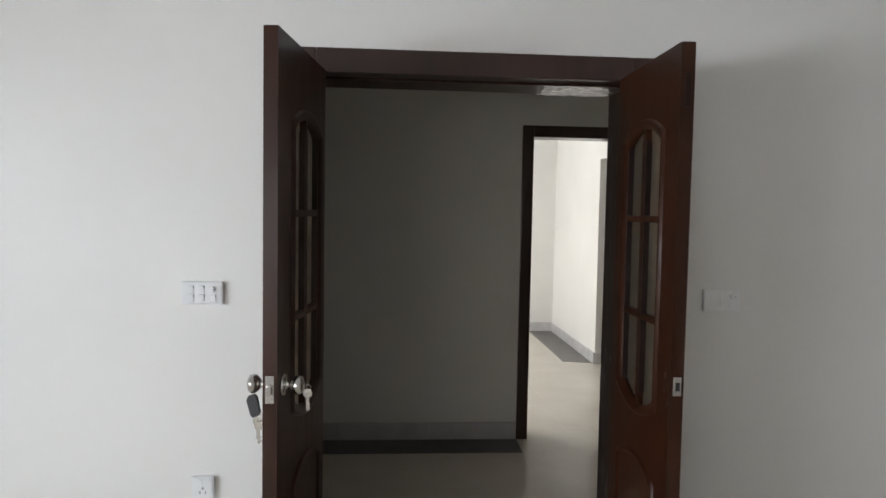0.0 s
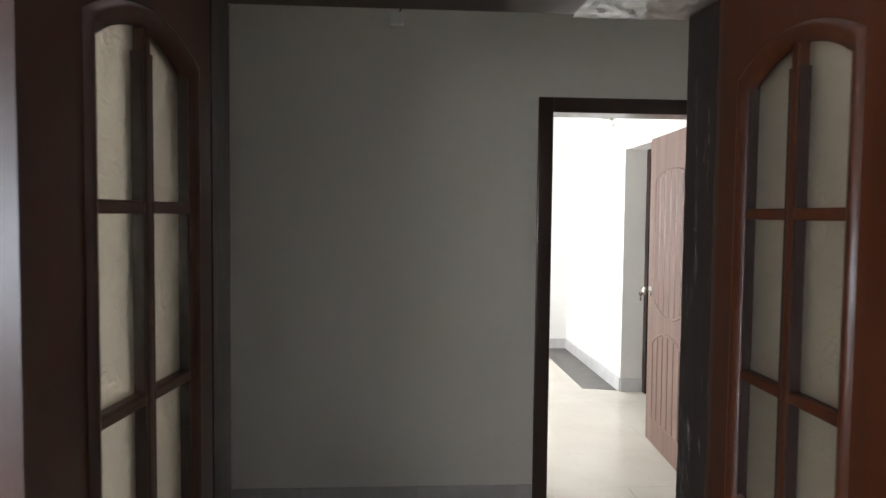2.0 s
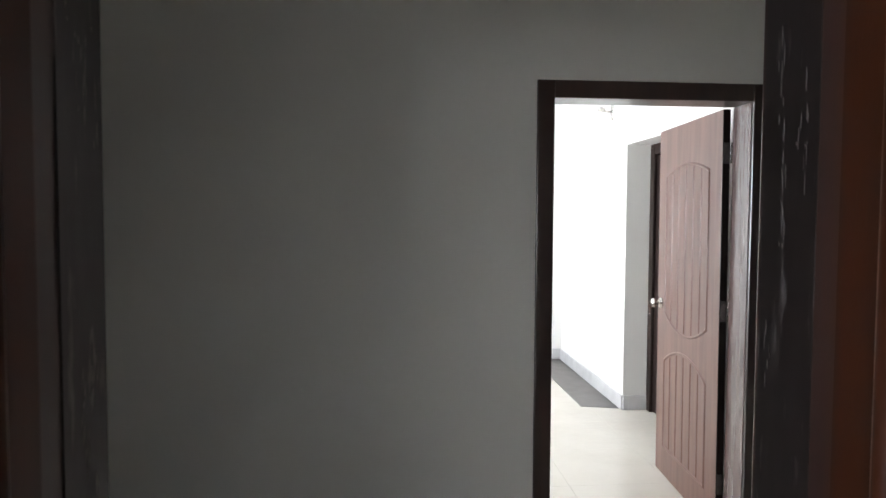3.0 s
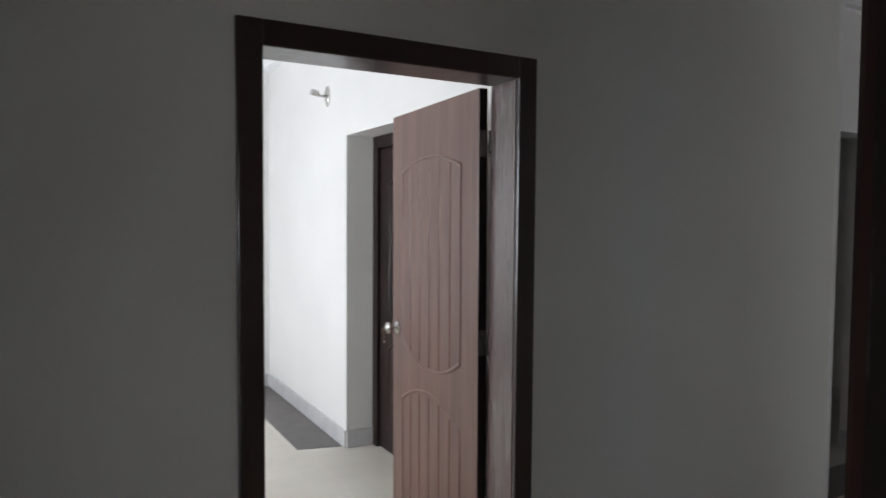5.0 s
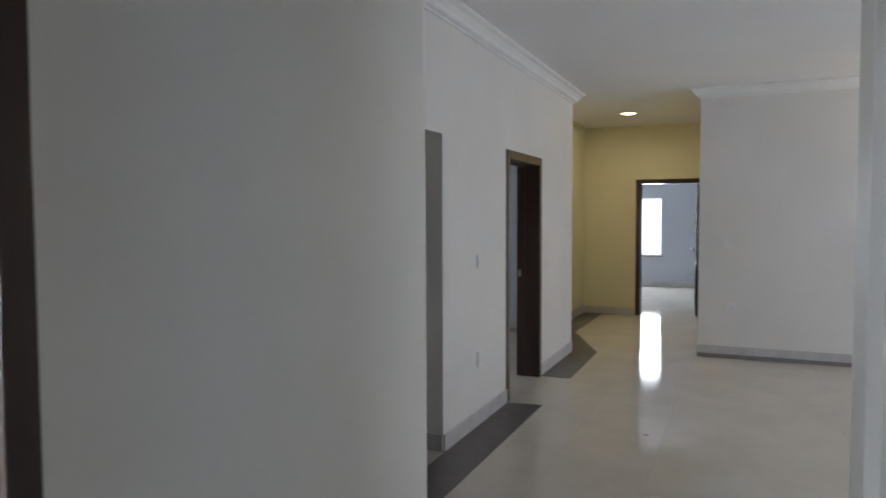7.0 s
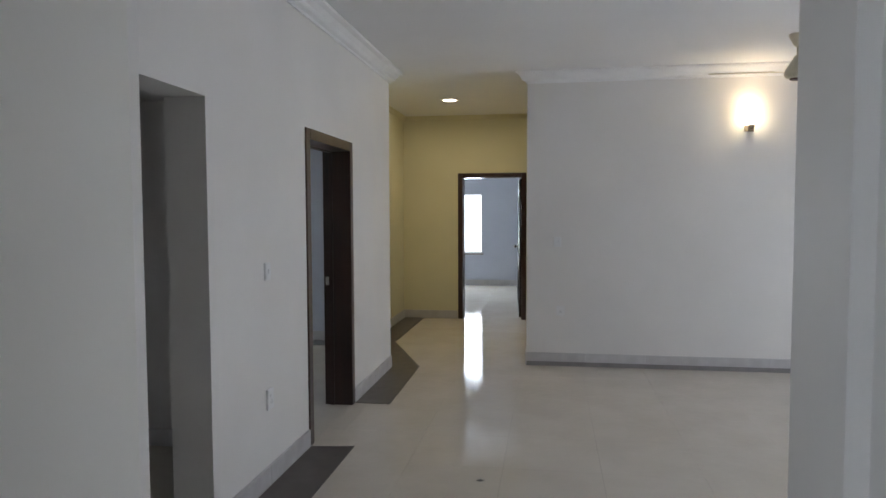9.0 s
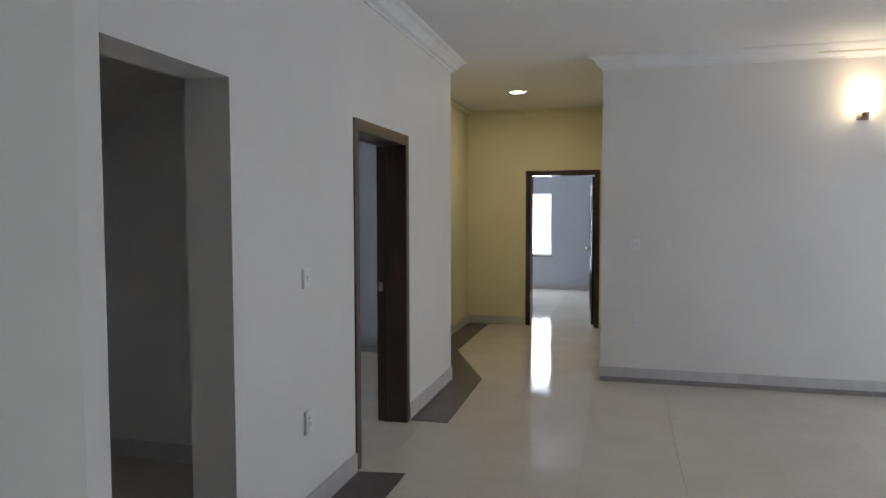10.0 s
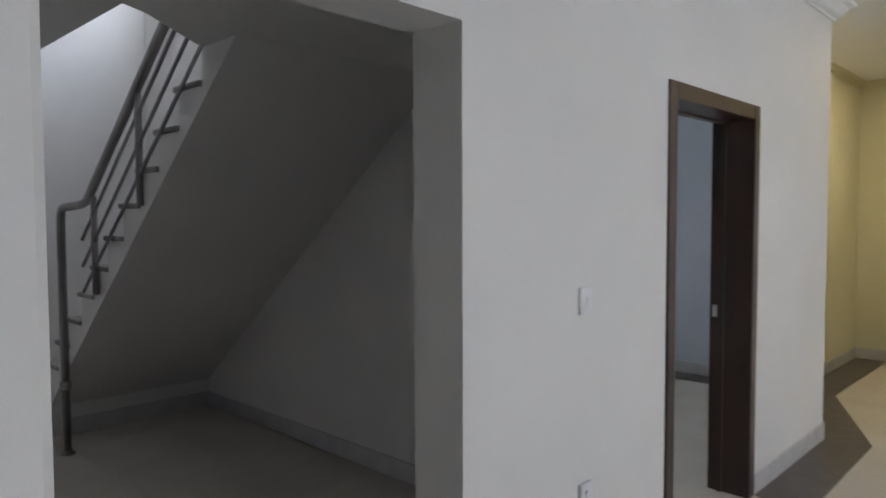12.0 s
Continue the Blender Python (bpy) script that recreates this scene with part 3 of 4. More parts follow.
# ---------------------------------------------------------------- windows
def window(name, m, width, height, depth, label):
    """Local axes: x across, y outwards through the wall, z up from the sill."""
    w = thing(name, m, label, "window", kind="structure")
    t = 0.025
    for lo, hi in (((0, 0.05, 0), (t, 0.10, height)), ((width - t, 0.05, 0), (width, 0.10, height)),
                   ((t, 0.05, 0), (width - t, 0.10, t)), ((t, 0.05, height - t), (width - t, 0.10, height)),
                   ((width / 2 - 0.025, 0.05, t), (width / 2 + 0.025, 0.10, height - t))):
        part("window_frame", box(lo, hi, 0.004), WHITE_PLASTIC, w)
    for a, b in ((t, width / 2 - 0.025), (width / 2 + 0.025, width - t)):
        p = part("pane", box((a, 0.07, t), (b, 0.076, height - t)), CLEAR, w)
        p.visible_shadow = False
    part("window_sill", box((-0.03, -0.03, -0.03), (width + 0.03, 0.05, 0.0), 0.004), STAIR_STONE, w)
    return w


window("window_1", pose(-4.2, -5.95, 0.9, 0, 0, 90), 2.0, 1.3, 0.2, "white framed window of the entry room")
window("window_2", pose(-2.6, 1.2, 0.9, 0, 0, 90), 2.2, 1.3, 0.2, "white framed window of the bright room")
window("window_3", pose(7.2, -6.2, 0.1, 0, 0, 180), 3.0, 2.1, 0.2, "wide white framed hall window")
window("window_4", pose(15.9, 1.53, 0.69, 0, 0, -90), 1.16, 1.28, 0.2, "white framed window glaring with daylight")
window("window_5", pose(5.47, 5.15, 3.25, 0, 0, -90), 1.5, 1.4, 0.12, "high white framed stairwell window")
window("window_6", pose(7.0, 4.2, 1.0), 1.2, 1.1, 0.2, "small white framed side room window")
# unseen window, added only to go with the back fill light
window("added_window_7", pose(-1.8, -6.5, 0.9, 0, 0, 180), 1.2, 1.0, 0.2, "white framed back window added out of view for fill light")
for nm, lo, hi in (("backdrop", (18.0, -6, -2), (18.02, 8, 6)), ("backdrop", (-7.0, -9, -2), (-6.98, 8, 7)),
                   ("backdrop", (-7, -9.02, -2), (14, -9.0, 6)), ("backdrop", (4, 8.0, -2), (12, 8.02, 7))):
    setting(nm, box(lo, hi), FAR_GLOW if lo[0] > 15 else HALL_GLOW if hi[1] < -8 else SKY_GLOW, "bright hazy sky outside the windows", "sky")

# ---------------------------------------------------------------- cornice and skirting
CORNICE = [(0, -0.112), (0.012, -0.112), (0.016, -0.098), (0.045, -0.085), (0.052, -0.075), (0.058, -0.060), (0.085, -0.030), (0.105, -0.022),
           (0.118, -0.016), (0.122, 0.0), (0, 0.0)]


def cornice(name, p, q, label, lift=0.0, start=0.0, end=0.0, scale=1.0, material=PLASTER):
    """A moulded strip under the ceiling from p to q, the room on its right hand; start and end mitre its ends."""
    p, q = Vector((*p, CEIL_Z + lift)), Vector((*q, CEIL_Z + lift))
    shape = [(u * scale, v * scale) for u, v in CORNICE]
    way = (q - p).normalized()
    out = Vector((way.y, -way.x, 0))
    bm = bmesh.new()
    a = [bm.verts.new(p + out * u - way * u * start + Vector((0, 0, v - 0.001))) for u, v in shape]
    b = [bm.verts.new(q + out * u + way * u * end + Vector((0, 0, v - 0.001))) for u, v in shape]
    bm.faces.new(a)
    bm.faces.new(b)
    for i in range(len(a)):
        j = (i + 1) % len(a)
        bm.faces.new((a[i], a[j], b[j], b[i]))
    setting(name, bm, material, label, "cornice")


cornice("cornice_stair_wall", (3.047, STAIR_Y), (8.02, STAIR_Y), "white moulded plaster cornice along the hall wall", end=0.9)
cornice("cornice_far_wall", (FAR_X, -0.845), (FAR_X, -6.2), "white moulded plaster cornice on the hall's far wall", start=1.0)
for nm, p, q in (("cornice_corridor_end", (COR_X, 1.085), (COR_X, -0.845)), ("cornice_corridor_side", (9.23, 1.085), (COR_X, 1.085)),
                 ("cornice_diagonal", (8.06, STAIR_Y + 0.03), (9.23, 1.085))):
    cornice(nm, p, q, "small plain cornice round the corridor ceiling", scale=0.5, material=CREAM)
cornice("cornice_hall_window", (FAR_X, -6.2), (3.0, -6.2), "white moulded plaster cornice over the hall window")
cornice("cornice_bright_side", (1.238, 4.255), (1.238, 0.23), "white plaster cornice in the bright room")
cornice("cornice_bright_back", (-2.6, 4.255), (1.238, 4.255), "white plaster cornice in the bright room")


def skirting(name, p, q, label, height=0.12):
    """Skirting tiles along a wall from p to q, the room on the right hand."""
    p, q = Vector((*p, 0)), Vector((*q, 0))
    length = (q - p).length
    way = (q - p).normalized()
    root = thing(name, Matrix.Translation(p) @ Matrix.Rotation(math.atan2(way.y, way.x), 4, "Z"), label, "skirting", kind="structure")
    n = max(1, round(length / 0.6))
    w = length / n
    me = None
    for i in range(n):
        if me is None:
            ob = part("skirting_tile", box((0.0008, -0.014, 0.003), (w - 0.0008, 0.0, height), 0.0025), SKIRT, root)
            me = ob.data
        else:
            ob = new("skirting_tile", me)
            ob.parent = root
        ob.matrix_basis = Matrix.Translation((i * w, 0, 0))
    return root


SK = "grey tile skirting along the foot of the wall"
skirting("baseboard_lobby", (-3.0, 0), (-0.003, 0), SK)
skirting("baseboard_lobby", (1.063, 0), (2.9, 0), SK)
skirting("baseboard_return", (3.047, 0.085), (3.047, 0.735), SK)
skirting("baseboard_stair_wall", (4.286, STAIR_Y), (5.603, STAIR_Y), SK)
skirting("baseboard_stair_jamb", (4.286, 0.735), (4.286, 0.527), SK)
skirting("baseboard_stair_wall", (6.677, STAIR_Y), (8.0, STAIR_Y), SK)
skirting("baseboard_diagonal", (8.0, STAIR_Y + 0.004), (9.23, 1.085), SK)
skirting("baseboard_corridor", (9.23, 1.085), (COR_X, 1.085), SK)
skirting("baseboard_corridor_end", (COR_X, 1.07), (COR_X, 0.268), SK)
skirting("baseboard_far_wall", (FAR_X, -0.845), (FAR_X, -6.2), SK, 0.135)
skirting("baseboard_far_corner", (COR_X, -0.845), (FAR_X, -0.845), SK, 0.135)
skirting("baseboard_bright_side", (1.238, 4.24), (1.238, 2.312), SK)
skirting("baseboard_bright_jamb", (1.238, 2.312), (1.44, 2.312), SK)
skirting("baseboard_bright_back", (-2.6, 4.255), (1.238, 4.255), SK)
skirting("baseboard_far_room", (15.9, 2.6), (15.9, -3.0), SK)
skirting("baseboard_stairwell", (5.47, 4.48), (5.47, 0.735), SK)
skirting("baseboard_under_stairs", (4.35, 4.48), (5.455, 4.48), SK)
skirting("baseboard_side_room", (9.3, 4.2), (9.3, 1.3), SK)
skirting("baseboard_lobby_entry_wall", (2.75, A_OUT), (0.14, A_OUT), SK)
skirting("baseboard_entry_end", (3.1, -6.2), (3.1, -1.76), SK)

# ---------------------------------------------------------------- stairs
RISE, GOING, SX = 0.182, 0.237, 4.27
stairs = thing("staircase", pose(SX, 4.95, 0), "plastered staircase with stone treads rising towards the hall", "staircase", kind="structure")


def nose(k):
    return -(k - 1) * GOING


prof = [(0.0, 0.0)]
for k in range(1, 13):
    prof += [(nose(k), k * RISE - 0.03), (nose(k) - GOING, k * RISE - 0.03)]
prof += [(nose(12) - GOING, 2.33), (-3.16, 2.33), (-0.47, 0.22), (-0.47, 0.0)]
part("flight", prism(prof, "x", 0.0, 5.49 - SX), PAINT, stairs, "plastered flight with a sloping underside")
for k in range(1, 13):
    part("tread", box((-0.014, nose(k) - GOING + 0.01, k * RISE - 0.03), (5.47 - SX - 0.003, nose(k) + 0.04, k * RISE), 0.010), STAIR_STONE, stairs)
landing = [(2.5, 0.735), (5.47, 0.735), (5.47, 2.09), (4.262, 2.09), (3.88, 1.76), (3.77, 1.70), (3.77, 3.0), (2.5, 3.0)]
setting("stair_landing", prism(landing, "z", 2.325, 2.55), PAINT, "plastered stair landing over the opening", "landing")
upper = [(3.0, 2.325), (3.0, 2.55)]
for k in range(9):
    upper += [(3.0 + k * GOING, 2.55 + (k + 1) * RISE), (3.0 + (k + 1) * GOING, 2.55 + (k + 1) * RISE)]
upper += [(3.0 + 9 * GOING, 2.55 + 9 * RISE - 0.28)]
setting("stair_upper_flight", prism(upper, "x", 2.5, 3.77), PAINT, "plastered upper stair flight seen from below", "staircase")

rail = thing("stair_railing", pose(4.245, 4.79, 0), "steel stair railing with a thick handrail and three thin bars", "railing")


def on_rail(y, up):
    """A point above the line of the nosings."""
    return (0.0, y, RISE + (-y / GOING) * RISE + up)


part("handrail", tube([(0, -0.76, 0.0), (0, -0.76, 1.55), (0, -0.775, 1.60), (0, -0.81, 1.625), (0, -1.14, 1.64), (0, -1.25, 1.66), (0, -1.33, 1.72),
                       on_rail(-1.6, 0.51), on_rail(-3.0, 0.47)], 0.026, 12), STEEL, rail, "thick dark steel handrail", True)
for up in (0.04, 0.20, 0.36):
    part("bar", tube([on_rail(-1.15, up), on_rail(-2.95, up)], 0.010, 8), STEEL, rail, "thin steel bar", True)
for y in (-1.36, -2.03):
    post = part("baluster", tube([(0, y, on_rail(y, -0.12)[2]), (0, y, on_rail(y, 0.46)[2])], 0.018, 10), STEEL, rail, "steel post", True)
    for up in (0.04, 0.20, 0.36):
        part("bar_clamp", lathe([(0.012, -0.026), (0.017, -0.022), (0.017, 0.022), (0.012, 0.026)], pose(*on_rail(y, up), math.degrees(math.atan2(GOING, RISE))), 12), STEEL, post)
part("collar", lathe([(0.026, -0.03), (0.037, -0.022), (0.037, 0.022), (0.026, 0.03)], pose(0, -0.76, 0.46), 14), STEEL, rail)
part("base_collar", lathe([(0.045, 0.0), (0.045, 0.012), (0.03, 0.03)], pose(0, -0.76, 0.0), 16), STEEL, rail)

# ---------------------------------------------------------------- fittings
def wall_pose(x, y, z, facing):
    """Local -y looks out of the wall; facing is the compass turn of that side in degrees (0: towards -y)."""
    return pose(x, y, z, 0, 0, facing)


def switch_plate(m, w, h, rows, cols, label, group="", socket=False, depth=0.0):
    s = thing("socket" if socket else "switch_plate", m @ Matrix.Translation((0, -depth, 0)), label, "socket" if socket else "light switch", group)
    part("plate", box((-w / 2, -0.011, -h / 2), (w / 2, 0.0, h / 2), 0.003), WHITE_PLASTIC, s)
    if depth:
        part("back_box", box((-w / 2 + 0.003, 0.0, -h / 2 + 0.003), (w / 2 - 0.003, depth, h / 2 - 0.003)), WHITE_PLASTIC, s)
    part("cover", box((-w / 2 + 0.006, -0.0135, -h / 2 + 0.006), (w / 2 - 0.006, -0.011, h / 2 - 0.006), 0.001), WHITE_PLASTIC, s)
    for i in range(cols):
        for j in range(rows):
            x = (i - (cols - 1) / 2) * (w - 0.03) / max(cols, 1)
            z = (j - (rows - 1) / 2) * (h - 0.02) / max(rows, 1)
            if socket:
                z -= 0.014
                part("rocker", prism([(-0.0135, z + 0.026), (-0.016, z + 0.026), (-0.0195, z + 0.044), (-0.0135, z + 0.044)], "x", x - 0.014, x - 0.002), WHITE_PLASTIC, s)
                bm = boxes(((x - 0.012, -0.0145, z - 0.010), (x - 0.008, -0.0134, z)), ((x + 0.008, -0.0145, z - 0.010), (x + 0.012, -0.0134, z)),
                           ((x - 0.003, -0.0145, z + 0.006), (x + 0.003, -0.0134, z + 0.014)))
                part("pin_holes", bm, GREY_MARK, s)
            elif rows == 2 and j == 1 and i == cols - 1:
                part("dimmer_knob", lathe([(0.010, 0.0), (0.010, 0.010), (0.008, 0.014)], pose(x, -0.0135, z, 90), 14), WHITE_PLASTIC, s)
                part("dimmer_mark", box((x + 0.002, -0.0285, z - 0.001), (x + 0.009, -0.0272, z + 0.002)), GREY_MARK, s)
            else:
                bm = bmesh.new()
                add_prism(bm, [(-0.0135, z - 0.013), (-0.0165, z - 0.013), (-0.0205, z + 0.013), (-0.0135, z + 0.013)], "x", x - 0.009, x + 0.009)
                part("rocker", bm, WHITE_PLASTIC, s)
                part("rocker_mark", box((x + 0.0095, -0.0142, z + 0.002), (x + 0.0112, -0.0134, z + 0.012)), GREY_MARK, s)
    return s


switch_plate(wall_pose(-1.552, A_IN, 1.246, 0), 0.150, 0.085, 2, 3, "white switch plate with six switches on the entry wall", depth=0.009)
switch_plate(wall_pose(0.42, A_IN, 1.236, 0), 0.145, 0.085, 2, 3, "white switch plate with dimmer beside the double door", depth=0.009)
switch_plate(wall_pose(-1.55, A_IN, 0.518, 0), 0.082, 0.082, 1, 1, "white three-pin socket low on the entry wall", socket=True, depth=0.009)
switch_plate(wall_pose(4.95, STAIR_Y, 1.248, 0), 0.075, 0.10, 1, 1, "small white switch on the hall wall")
switch_plate(wall_pose(4.96, STAIR_Y, 0.505, 0), 0.085, 0.12, 1, 1, "white socket low on the hall wall", socket=True)
switch_plate(wall_pose(FAR_X, -1.155, 1.277, -90), 0.075, 0.10, 1, 1, "small white switch on the hall's far wall")
switch_plate(wall_pose(FAR_X, -1.19, 0.571, -90), 0.085, 0.10, 1, 1, "white socket low on the hall's far wall", socket=True)

# wall lamp with a lit glass cup
lamp = thing("wall_lamp", wall_pose(FAR_X, -2.98, 2.38, -90), "small dark wall lamp with a glowing glass cup", "wall lamp")
part("back_plate", box((-0.045, -0.015, -0.03), (0.045, 0.0, 0.03), 0.004), BRONZE, lamp)
part("arm", box((-0.012, -0.075, -0.012), (0.012, -0.015, 0.012), 0.003), BRONZE, lamp)
part("cup_base", lathe([(0.012, 0.0), (0.026, 0.01), (0.030, 0.04), (0.026, 0.045)], pose(0, -0.09, -0.015), 16), BRONZE, lamp)
part("shade", lathe([(0.026, 0.0), (0.034, 0.04), (0.042, 0.10), (0.043, 0.13), (0.036, 0.131), (0.02, 0.04)], pose(0, -0.09, 0.032), 20), LAMP_GLOW, lamp, "glowing frosted glass cup", True)
point_light("wall_lamp_light", (FAR_X - 0.17, -2.98, 2.60), 0.48, (1.0, 0.72, 0.40), 0.05)
window_light("wall_lamp_uplight", pose(FAR_X - 0.10, -2.98, 2.56, 180), 0.07, 0.07, 0.5, (1.0, 0.74, 0.44))
dark = thing("wall_lamp", wall_pose(FAR_X, -3.70, 2.59, -90), "unlit dark wall lamp on the hall wall", "wall lamp")
part("back_plate", box((-0.04, -0.02, -0.03), (0.04, 0.0, 0.03), 0.004), BLACK_PLASTIC, dark)
part("body", box((-0.035, -0.08, -0.022), (0.035, -0.02, 0.022), 0.008), BLACK_PLASTIC, dark)
part("lower_rim", box((-0.038, -0.083, -0.031), (0.038, -0.015, -0.023), 0.003), WHITE_PLASTIC, dark)

# recessed downlight of the corridor
down = thing("downlight", pose(9.82, 0.175, CEIL_Z), "round recessed downlight glowing warm in the corridor ceiling", "downlight")
part("trim", lathe([(0.085, 0.0), (0.118, 0.0), (0.122, -0.006), (0.115, -0.012), (0.090, -0.010), (0.085, -0.004)], Matrix(), 28), WHITE_PLASTIC, down)
part("diffuser", lathe([(0.002, -0.006), (0.09, -0.006), (0.09, -0.008), (0.002, -0.010)], Matrix(), 28), DOWN_GLOW, down, "glowing diffuser")
spot = bpy.data.lights.new("downlight_light", "AREA")
spot.shape, spot.size, spot.energy, spot.color = "DISK", 0.17, 5.4, WARM
so = new("downlight_light", spot)
so.matrix_world = pose(9.82, 0.175, CEIL_Z - 0.014)

# ceiling fan
fan = thing("ceiling_fan", pose(7.15, -3.03, CEIL_Z, 0, 0, 78), "cream ceiling fan with three blades hanging from a rod", "ceiling fan")
part("canopy", lathe([(0.070, 0.0), (0.066, -0.02), (0.035, -0.085), (0.018, -0.10)], Matrix(), 24), FAN_CREAM, fan, smooth=True)
part("rod", tube([(0, 0, -0.08), (0, 0, -0.20)], 0.012, 12), FAN_CREAM, fan, smooth=True)
part("motor", lathe([(0.018, -0.165), (0.030, -0.18), (0.062, -0.235), (0.088, -0.272), (0.098, -0.295), (0.098, -0.322), (0.085, -0.342), (0.05, -0.350), (0.002, -0.350)], Matrix(), 28), FAN_CREAM, fan, smooth=True)
part("cap", lathe([(0.06, -0.350), (0.055, -0.360), (0.002, -0.362)], Matrix(), 20), DOOR_BROWN, fan)
for i in range(3):
    blade = part("blade", prism([(0.17, -0.05), (0.25, -0.062), (0.60, -0.068), (0.665, -0.055), (0.68, 0.0), (0.665, 0.055), (0.60, 0.062), (0.25, 0.05), (0.17, 0.04)], "z", -0.003, 0.003), FAN_CREAM, fan)
    blade.matrix_basis = pose(0, 0, -0.292, 0, 0, 12 + 120 * i) @ pose(0, 0, 0, -13, 0, 0)
    part("blade_iron", box((0.09, -0.022, -0.006), (0.21, 0.022, 0.0), 0.003), FAN_CREAM, blade)

# steel wall spotlight in the bright room and a bare lamp holder in the lobby
sp = thing("wall_spotlight", wall_pose(1.238, 2.67, 2.43, -90), "small steel spotlight on an oval plate", "wall lamp")
part("back_plate", lathe([(0.05, 0.0), (0.05, 0.008), (0.035, 0.016), (0.004, 0.018)], pose(0, 0, 0, 90) @ Matrix.Diagonal((0.8, 1.5, 1, 1)), 20), CHROME, sp, smooth=True)
part("arm", tube([(0, -0.015, 0), (0, -0.08, 0.0)], 0.009, 10), CHROME, sp, smooth=True)
part("lamp_head", lathe([(0.014, 0.0), (0.022, 0.015), (0.022, 0.055), (0.018, 0.056)], pose(0, -0.07, 0.012, 80), 16), CHROME, sp, smooth=True)
hd = thing("lamp_holder", wall_pose(-0.73, 0, 2.52, 0), "white bare lamp holder with a black wire", "lamp holder")
part("body", box((-0.035, -0.05, -0.035), (0.035, 0.0, 0.03), 0.012), WHITE_PLASTIC, hd)
part("wire", tube([(0.01, -0.02, 0.03), (0.03, -0.03, 0.06), (0.06, -0.02, 0.055), (0.065, -0.004, 0.10), (0.06, -0.003, 0.16)], 0.004, 8), BLACK_PLASTIC, hd)


# ---------------------------------------------------------------- floors, last
def tiled_floor(name, x0, y0, x1, y1, label, size=0.6, holes=()):
    root = setting(name, box((x0, y0, -0.12), (x1, y1, -0.004)), GROUT, label, "floor")
    g = 0.0004
    shapes = {}
    nx, ny = math.ceil((x1 - x0) / size - 1e-6), math.ceil((y1 - y0) / size - 1e-6)
    for i in range(nx):
        for j in range(ny):
            w, h = min(size, x1 - x0 - i * size), min(size, y1 - y0 - j * size)
            if w < 0.02 or h < 0.02:
                continue
            key = (round(w, 3), round(h, 3))
            if key not in shapes:
                bm = bmesh.new()
                top = [(g + 0.0005, g + 0.0005), (w - g - 0.0005, g + 0.0005), (w - g - 0.0005, h - g - 0.0005), (g + 0.0005, h - g - 0.0005)]
                low = [(g, g), (w - g, g), (w - g, h - g), (g, h - g)]
                a = [bm.verts.new((x, y, 0.0)) for x, y in top]
                b = [bm.verts.new((x, y, -0.0005)) for x, y in low]
                c = [bm.verts.new((x, y, -0.004)) for x, y in low]
                bm.faces.new(a)
                for p, q in ((a, b), (b, c)):
                    for k in range(4):
                        bm.faces.new((p[k], p[(k + 1) % 4], q[(k + 1) % 4], q[k]))
                bmesh.ops.recalc_face_normals(bm, faces=bm.faces)
                me = bpy.data.meshes.new("tile")
                bm.to_mesh(me)
                bm.free()
                me.materials.append(TILE)
                shapes[key] = me
            ob = new("tile", shapes[key])
            ob.parent = root
            ob.matrix_basis = Matrix.Translation((x0 + i * size, y0 + j * size, 0))
    return root


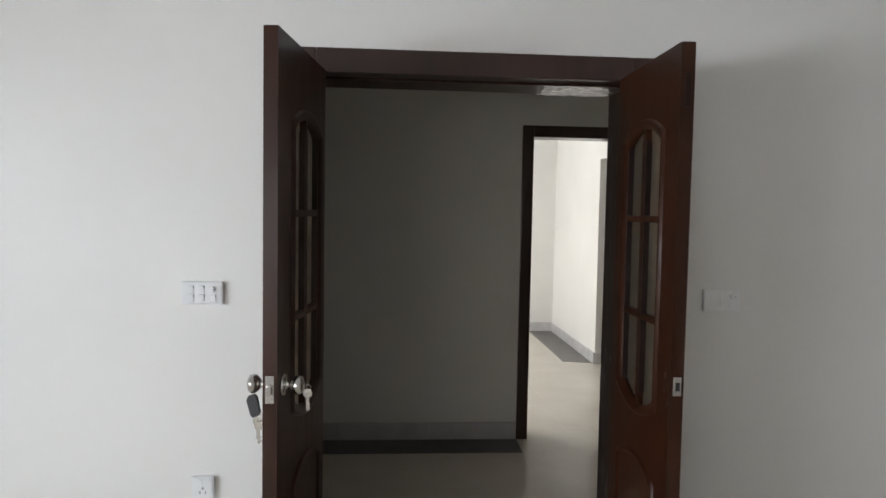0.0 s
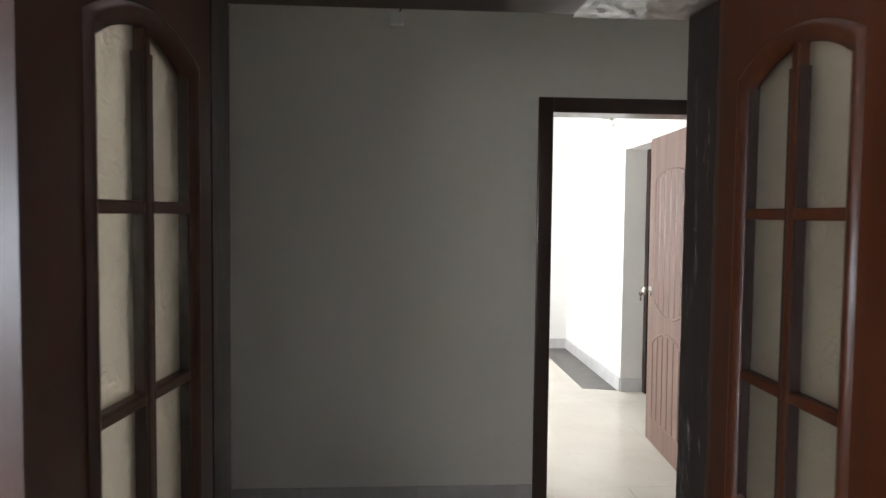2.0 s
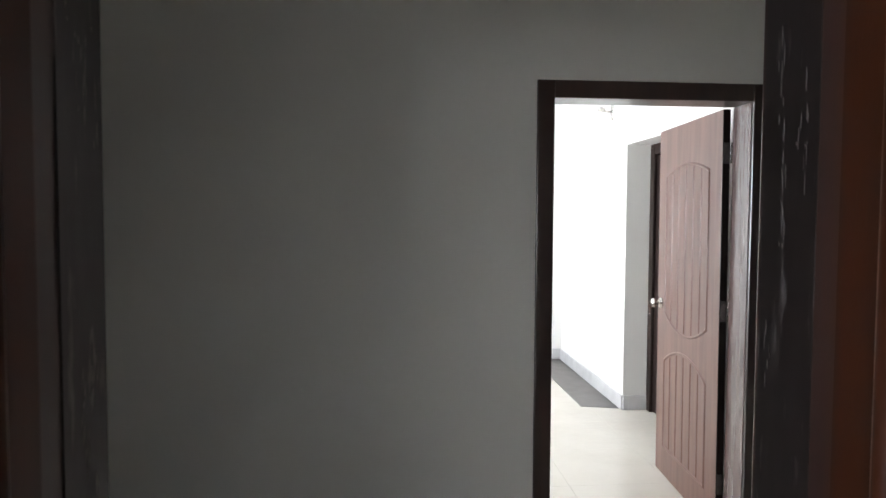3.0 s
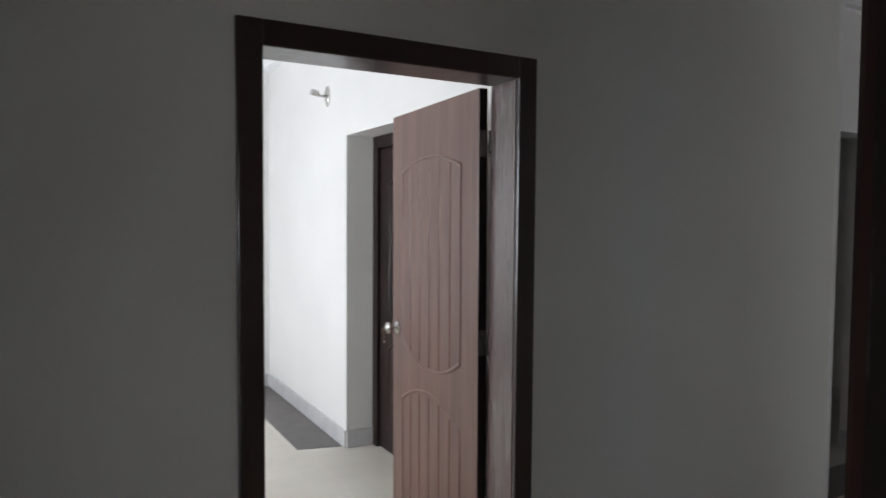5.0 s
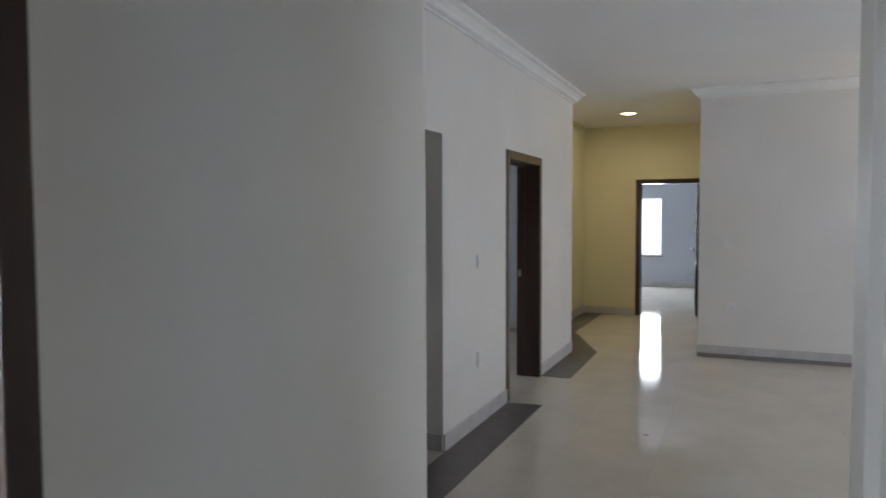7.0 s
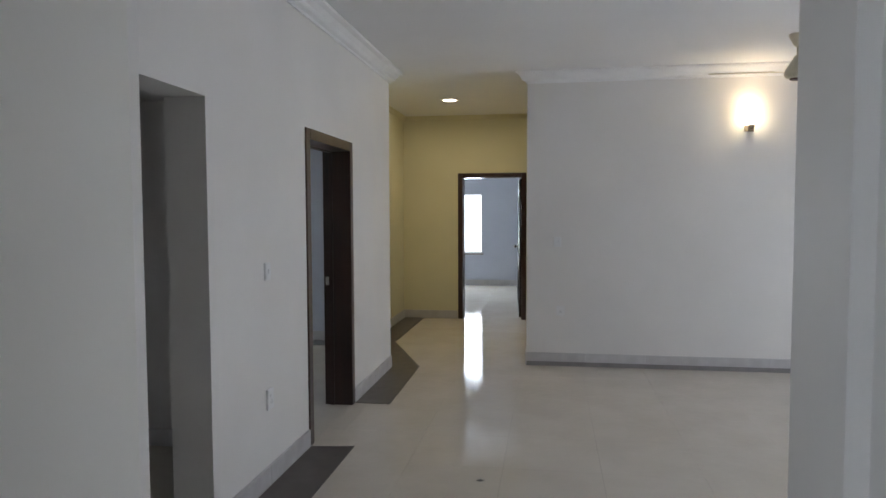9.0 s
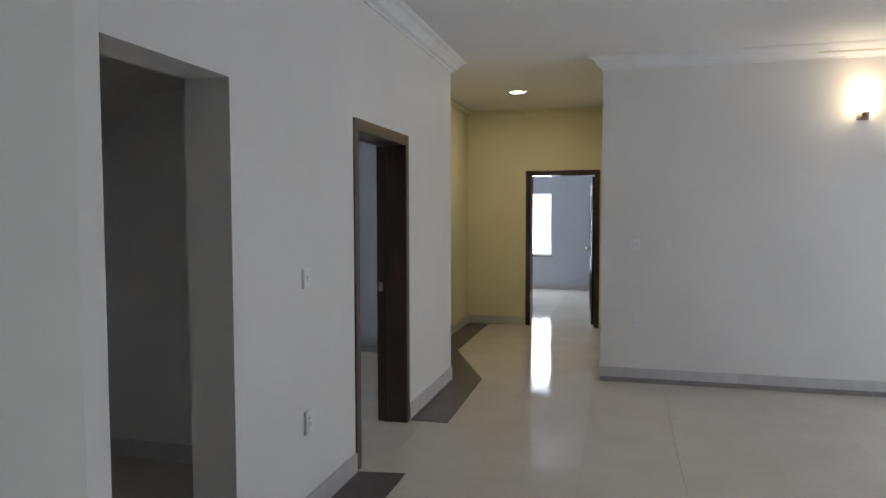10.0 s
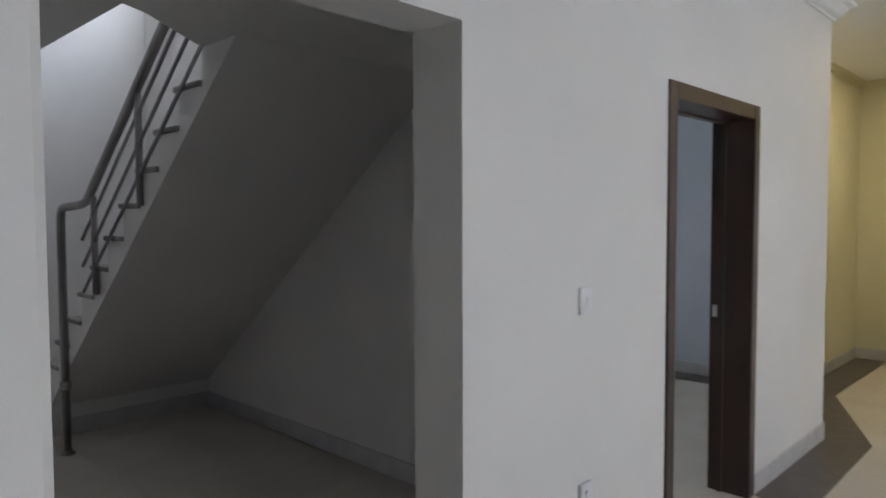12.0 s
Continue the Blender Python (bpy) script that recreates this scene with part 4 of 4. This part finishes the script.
tiled_floor("floor_hall", 3.0, -6.2, COR_X + 0.23, STAIR_Y, "glossy cream floor tiles of the hall")
tiled_floor("floor_lobby", -3.0, A_IN, 3.0, 0.23, "glossy cream floor tiles of the lobby")
tiled_floor("floor_bright", -2.6, 0.23, 2.27, 4.255, "pale glossy floor tiles of the bright room")
tiled_floor("floor_stairwell", 2.5, STAIR_Y, 5.6, 5.6, "cream floor tiles under the stairs")
tiled_floor("floor_side_room", 5.6, STAIR_Y, 9.3, 4.2, "cream floor tiles of the side room")
tiled_floor("floor_corridor", 9.3, STAIR_Y, COR_X + 0.23, 1.085, "cream floor tiles at the corridor side")
tiled_floor("floor_far_room", COR_X + 0.23, -3.0, 15.9, 2.6, "pale floor tiles of the far room")
setting("floor_entry", box((-4.2, -6.5, -0.12), (3.0, A_IN, 0.0)), TILE, "cream tiled floor of the entry room", "floor")


def border_strip(name, pts, label):
    """A flat run of dark tiles, given by its outline."""
    setting(name, prism(pts, "z", -0.003, 0.004), BORDER, label, "floor border")


BL = "dark grey floor border along the wall"
border_strip("border_lobby", [(-3.0, -0.27), (0.0, -0.27), (0.0, -0.015), (-3.0, -0.015)], BL)
border_strip("border_lobby_right", [(1.06, -0.27), (3.33, -0.27), (3.33, 0.22), (5.65, 0.22), (5.605, 0.51), (3.062, 0.51), (3.062, -0.015), (1.06, -0.015)], BL)
border_strip("border_corridor", [(6.675, 0.22), (8.056, 0.235), (9.33, 0.78), (COR_X - 0.015, 0.78), (COR_X - 0.015, 1.07), (9.23, 1.07), (8.0, 0.51), (6.675, 0.51)], BL)
setting("border_far_wall", box((FAR_X - 0.017, -6.2, 0.0), (FAR_X - 0.002, -0.846, 0.046), 0.001), TOE, "dark strip at the foot of the hall wall", "floor border")
border_strip("border_bright", [(0.93, 2.43), (1.223, 2.36), (1.223, 4.24), (0.93, 4.24)], BL)
border_strip("border_side_room", [(9.0, 1.3), (9.285, 1.3), (9.285, 4.2), (9.0, 4.2)], BL)

# small dark stain on the hall floor
stain = bmesh.new()
rim = [(0.016 + 0.006 * math.sin(3.1 * k) + 0.004 * math.cos(1.7 * k)) for k in range(14)]
add_prism(stain, [(5.192 + r * math.cos(k * 0.4488), -0.682 + 1.3 * r * math.sin(k * 0.4488)) for k, r in enumerate(rim)], "z", 0.0003, 0.0012)
setting("floor_stain", stain, BORDER, "small dark stain on the cream hall tiles", "stain")
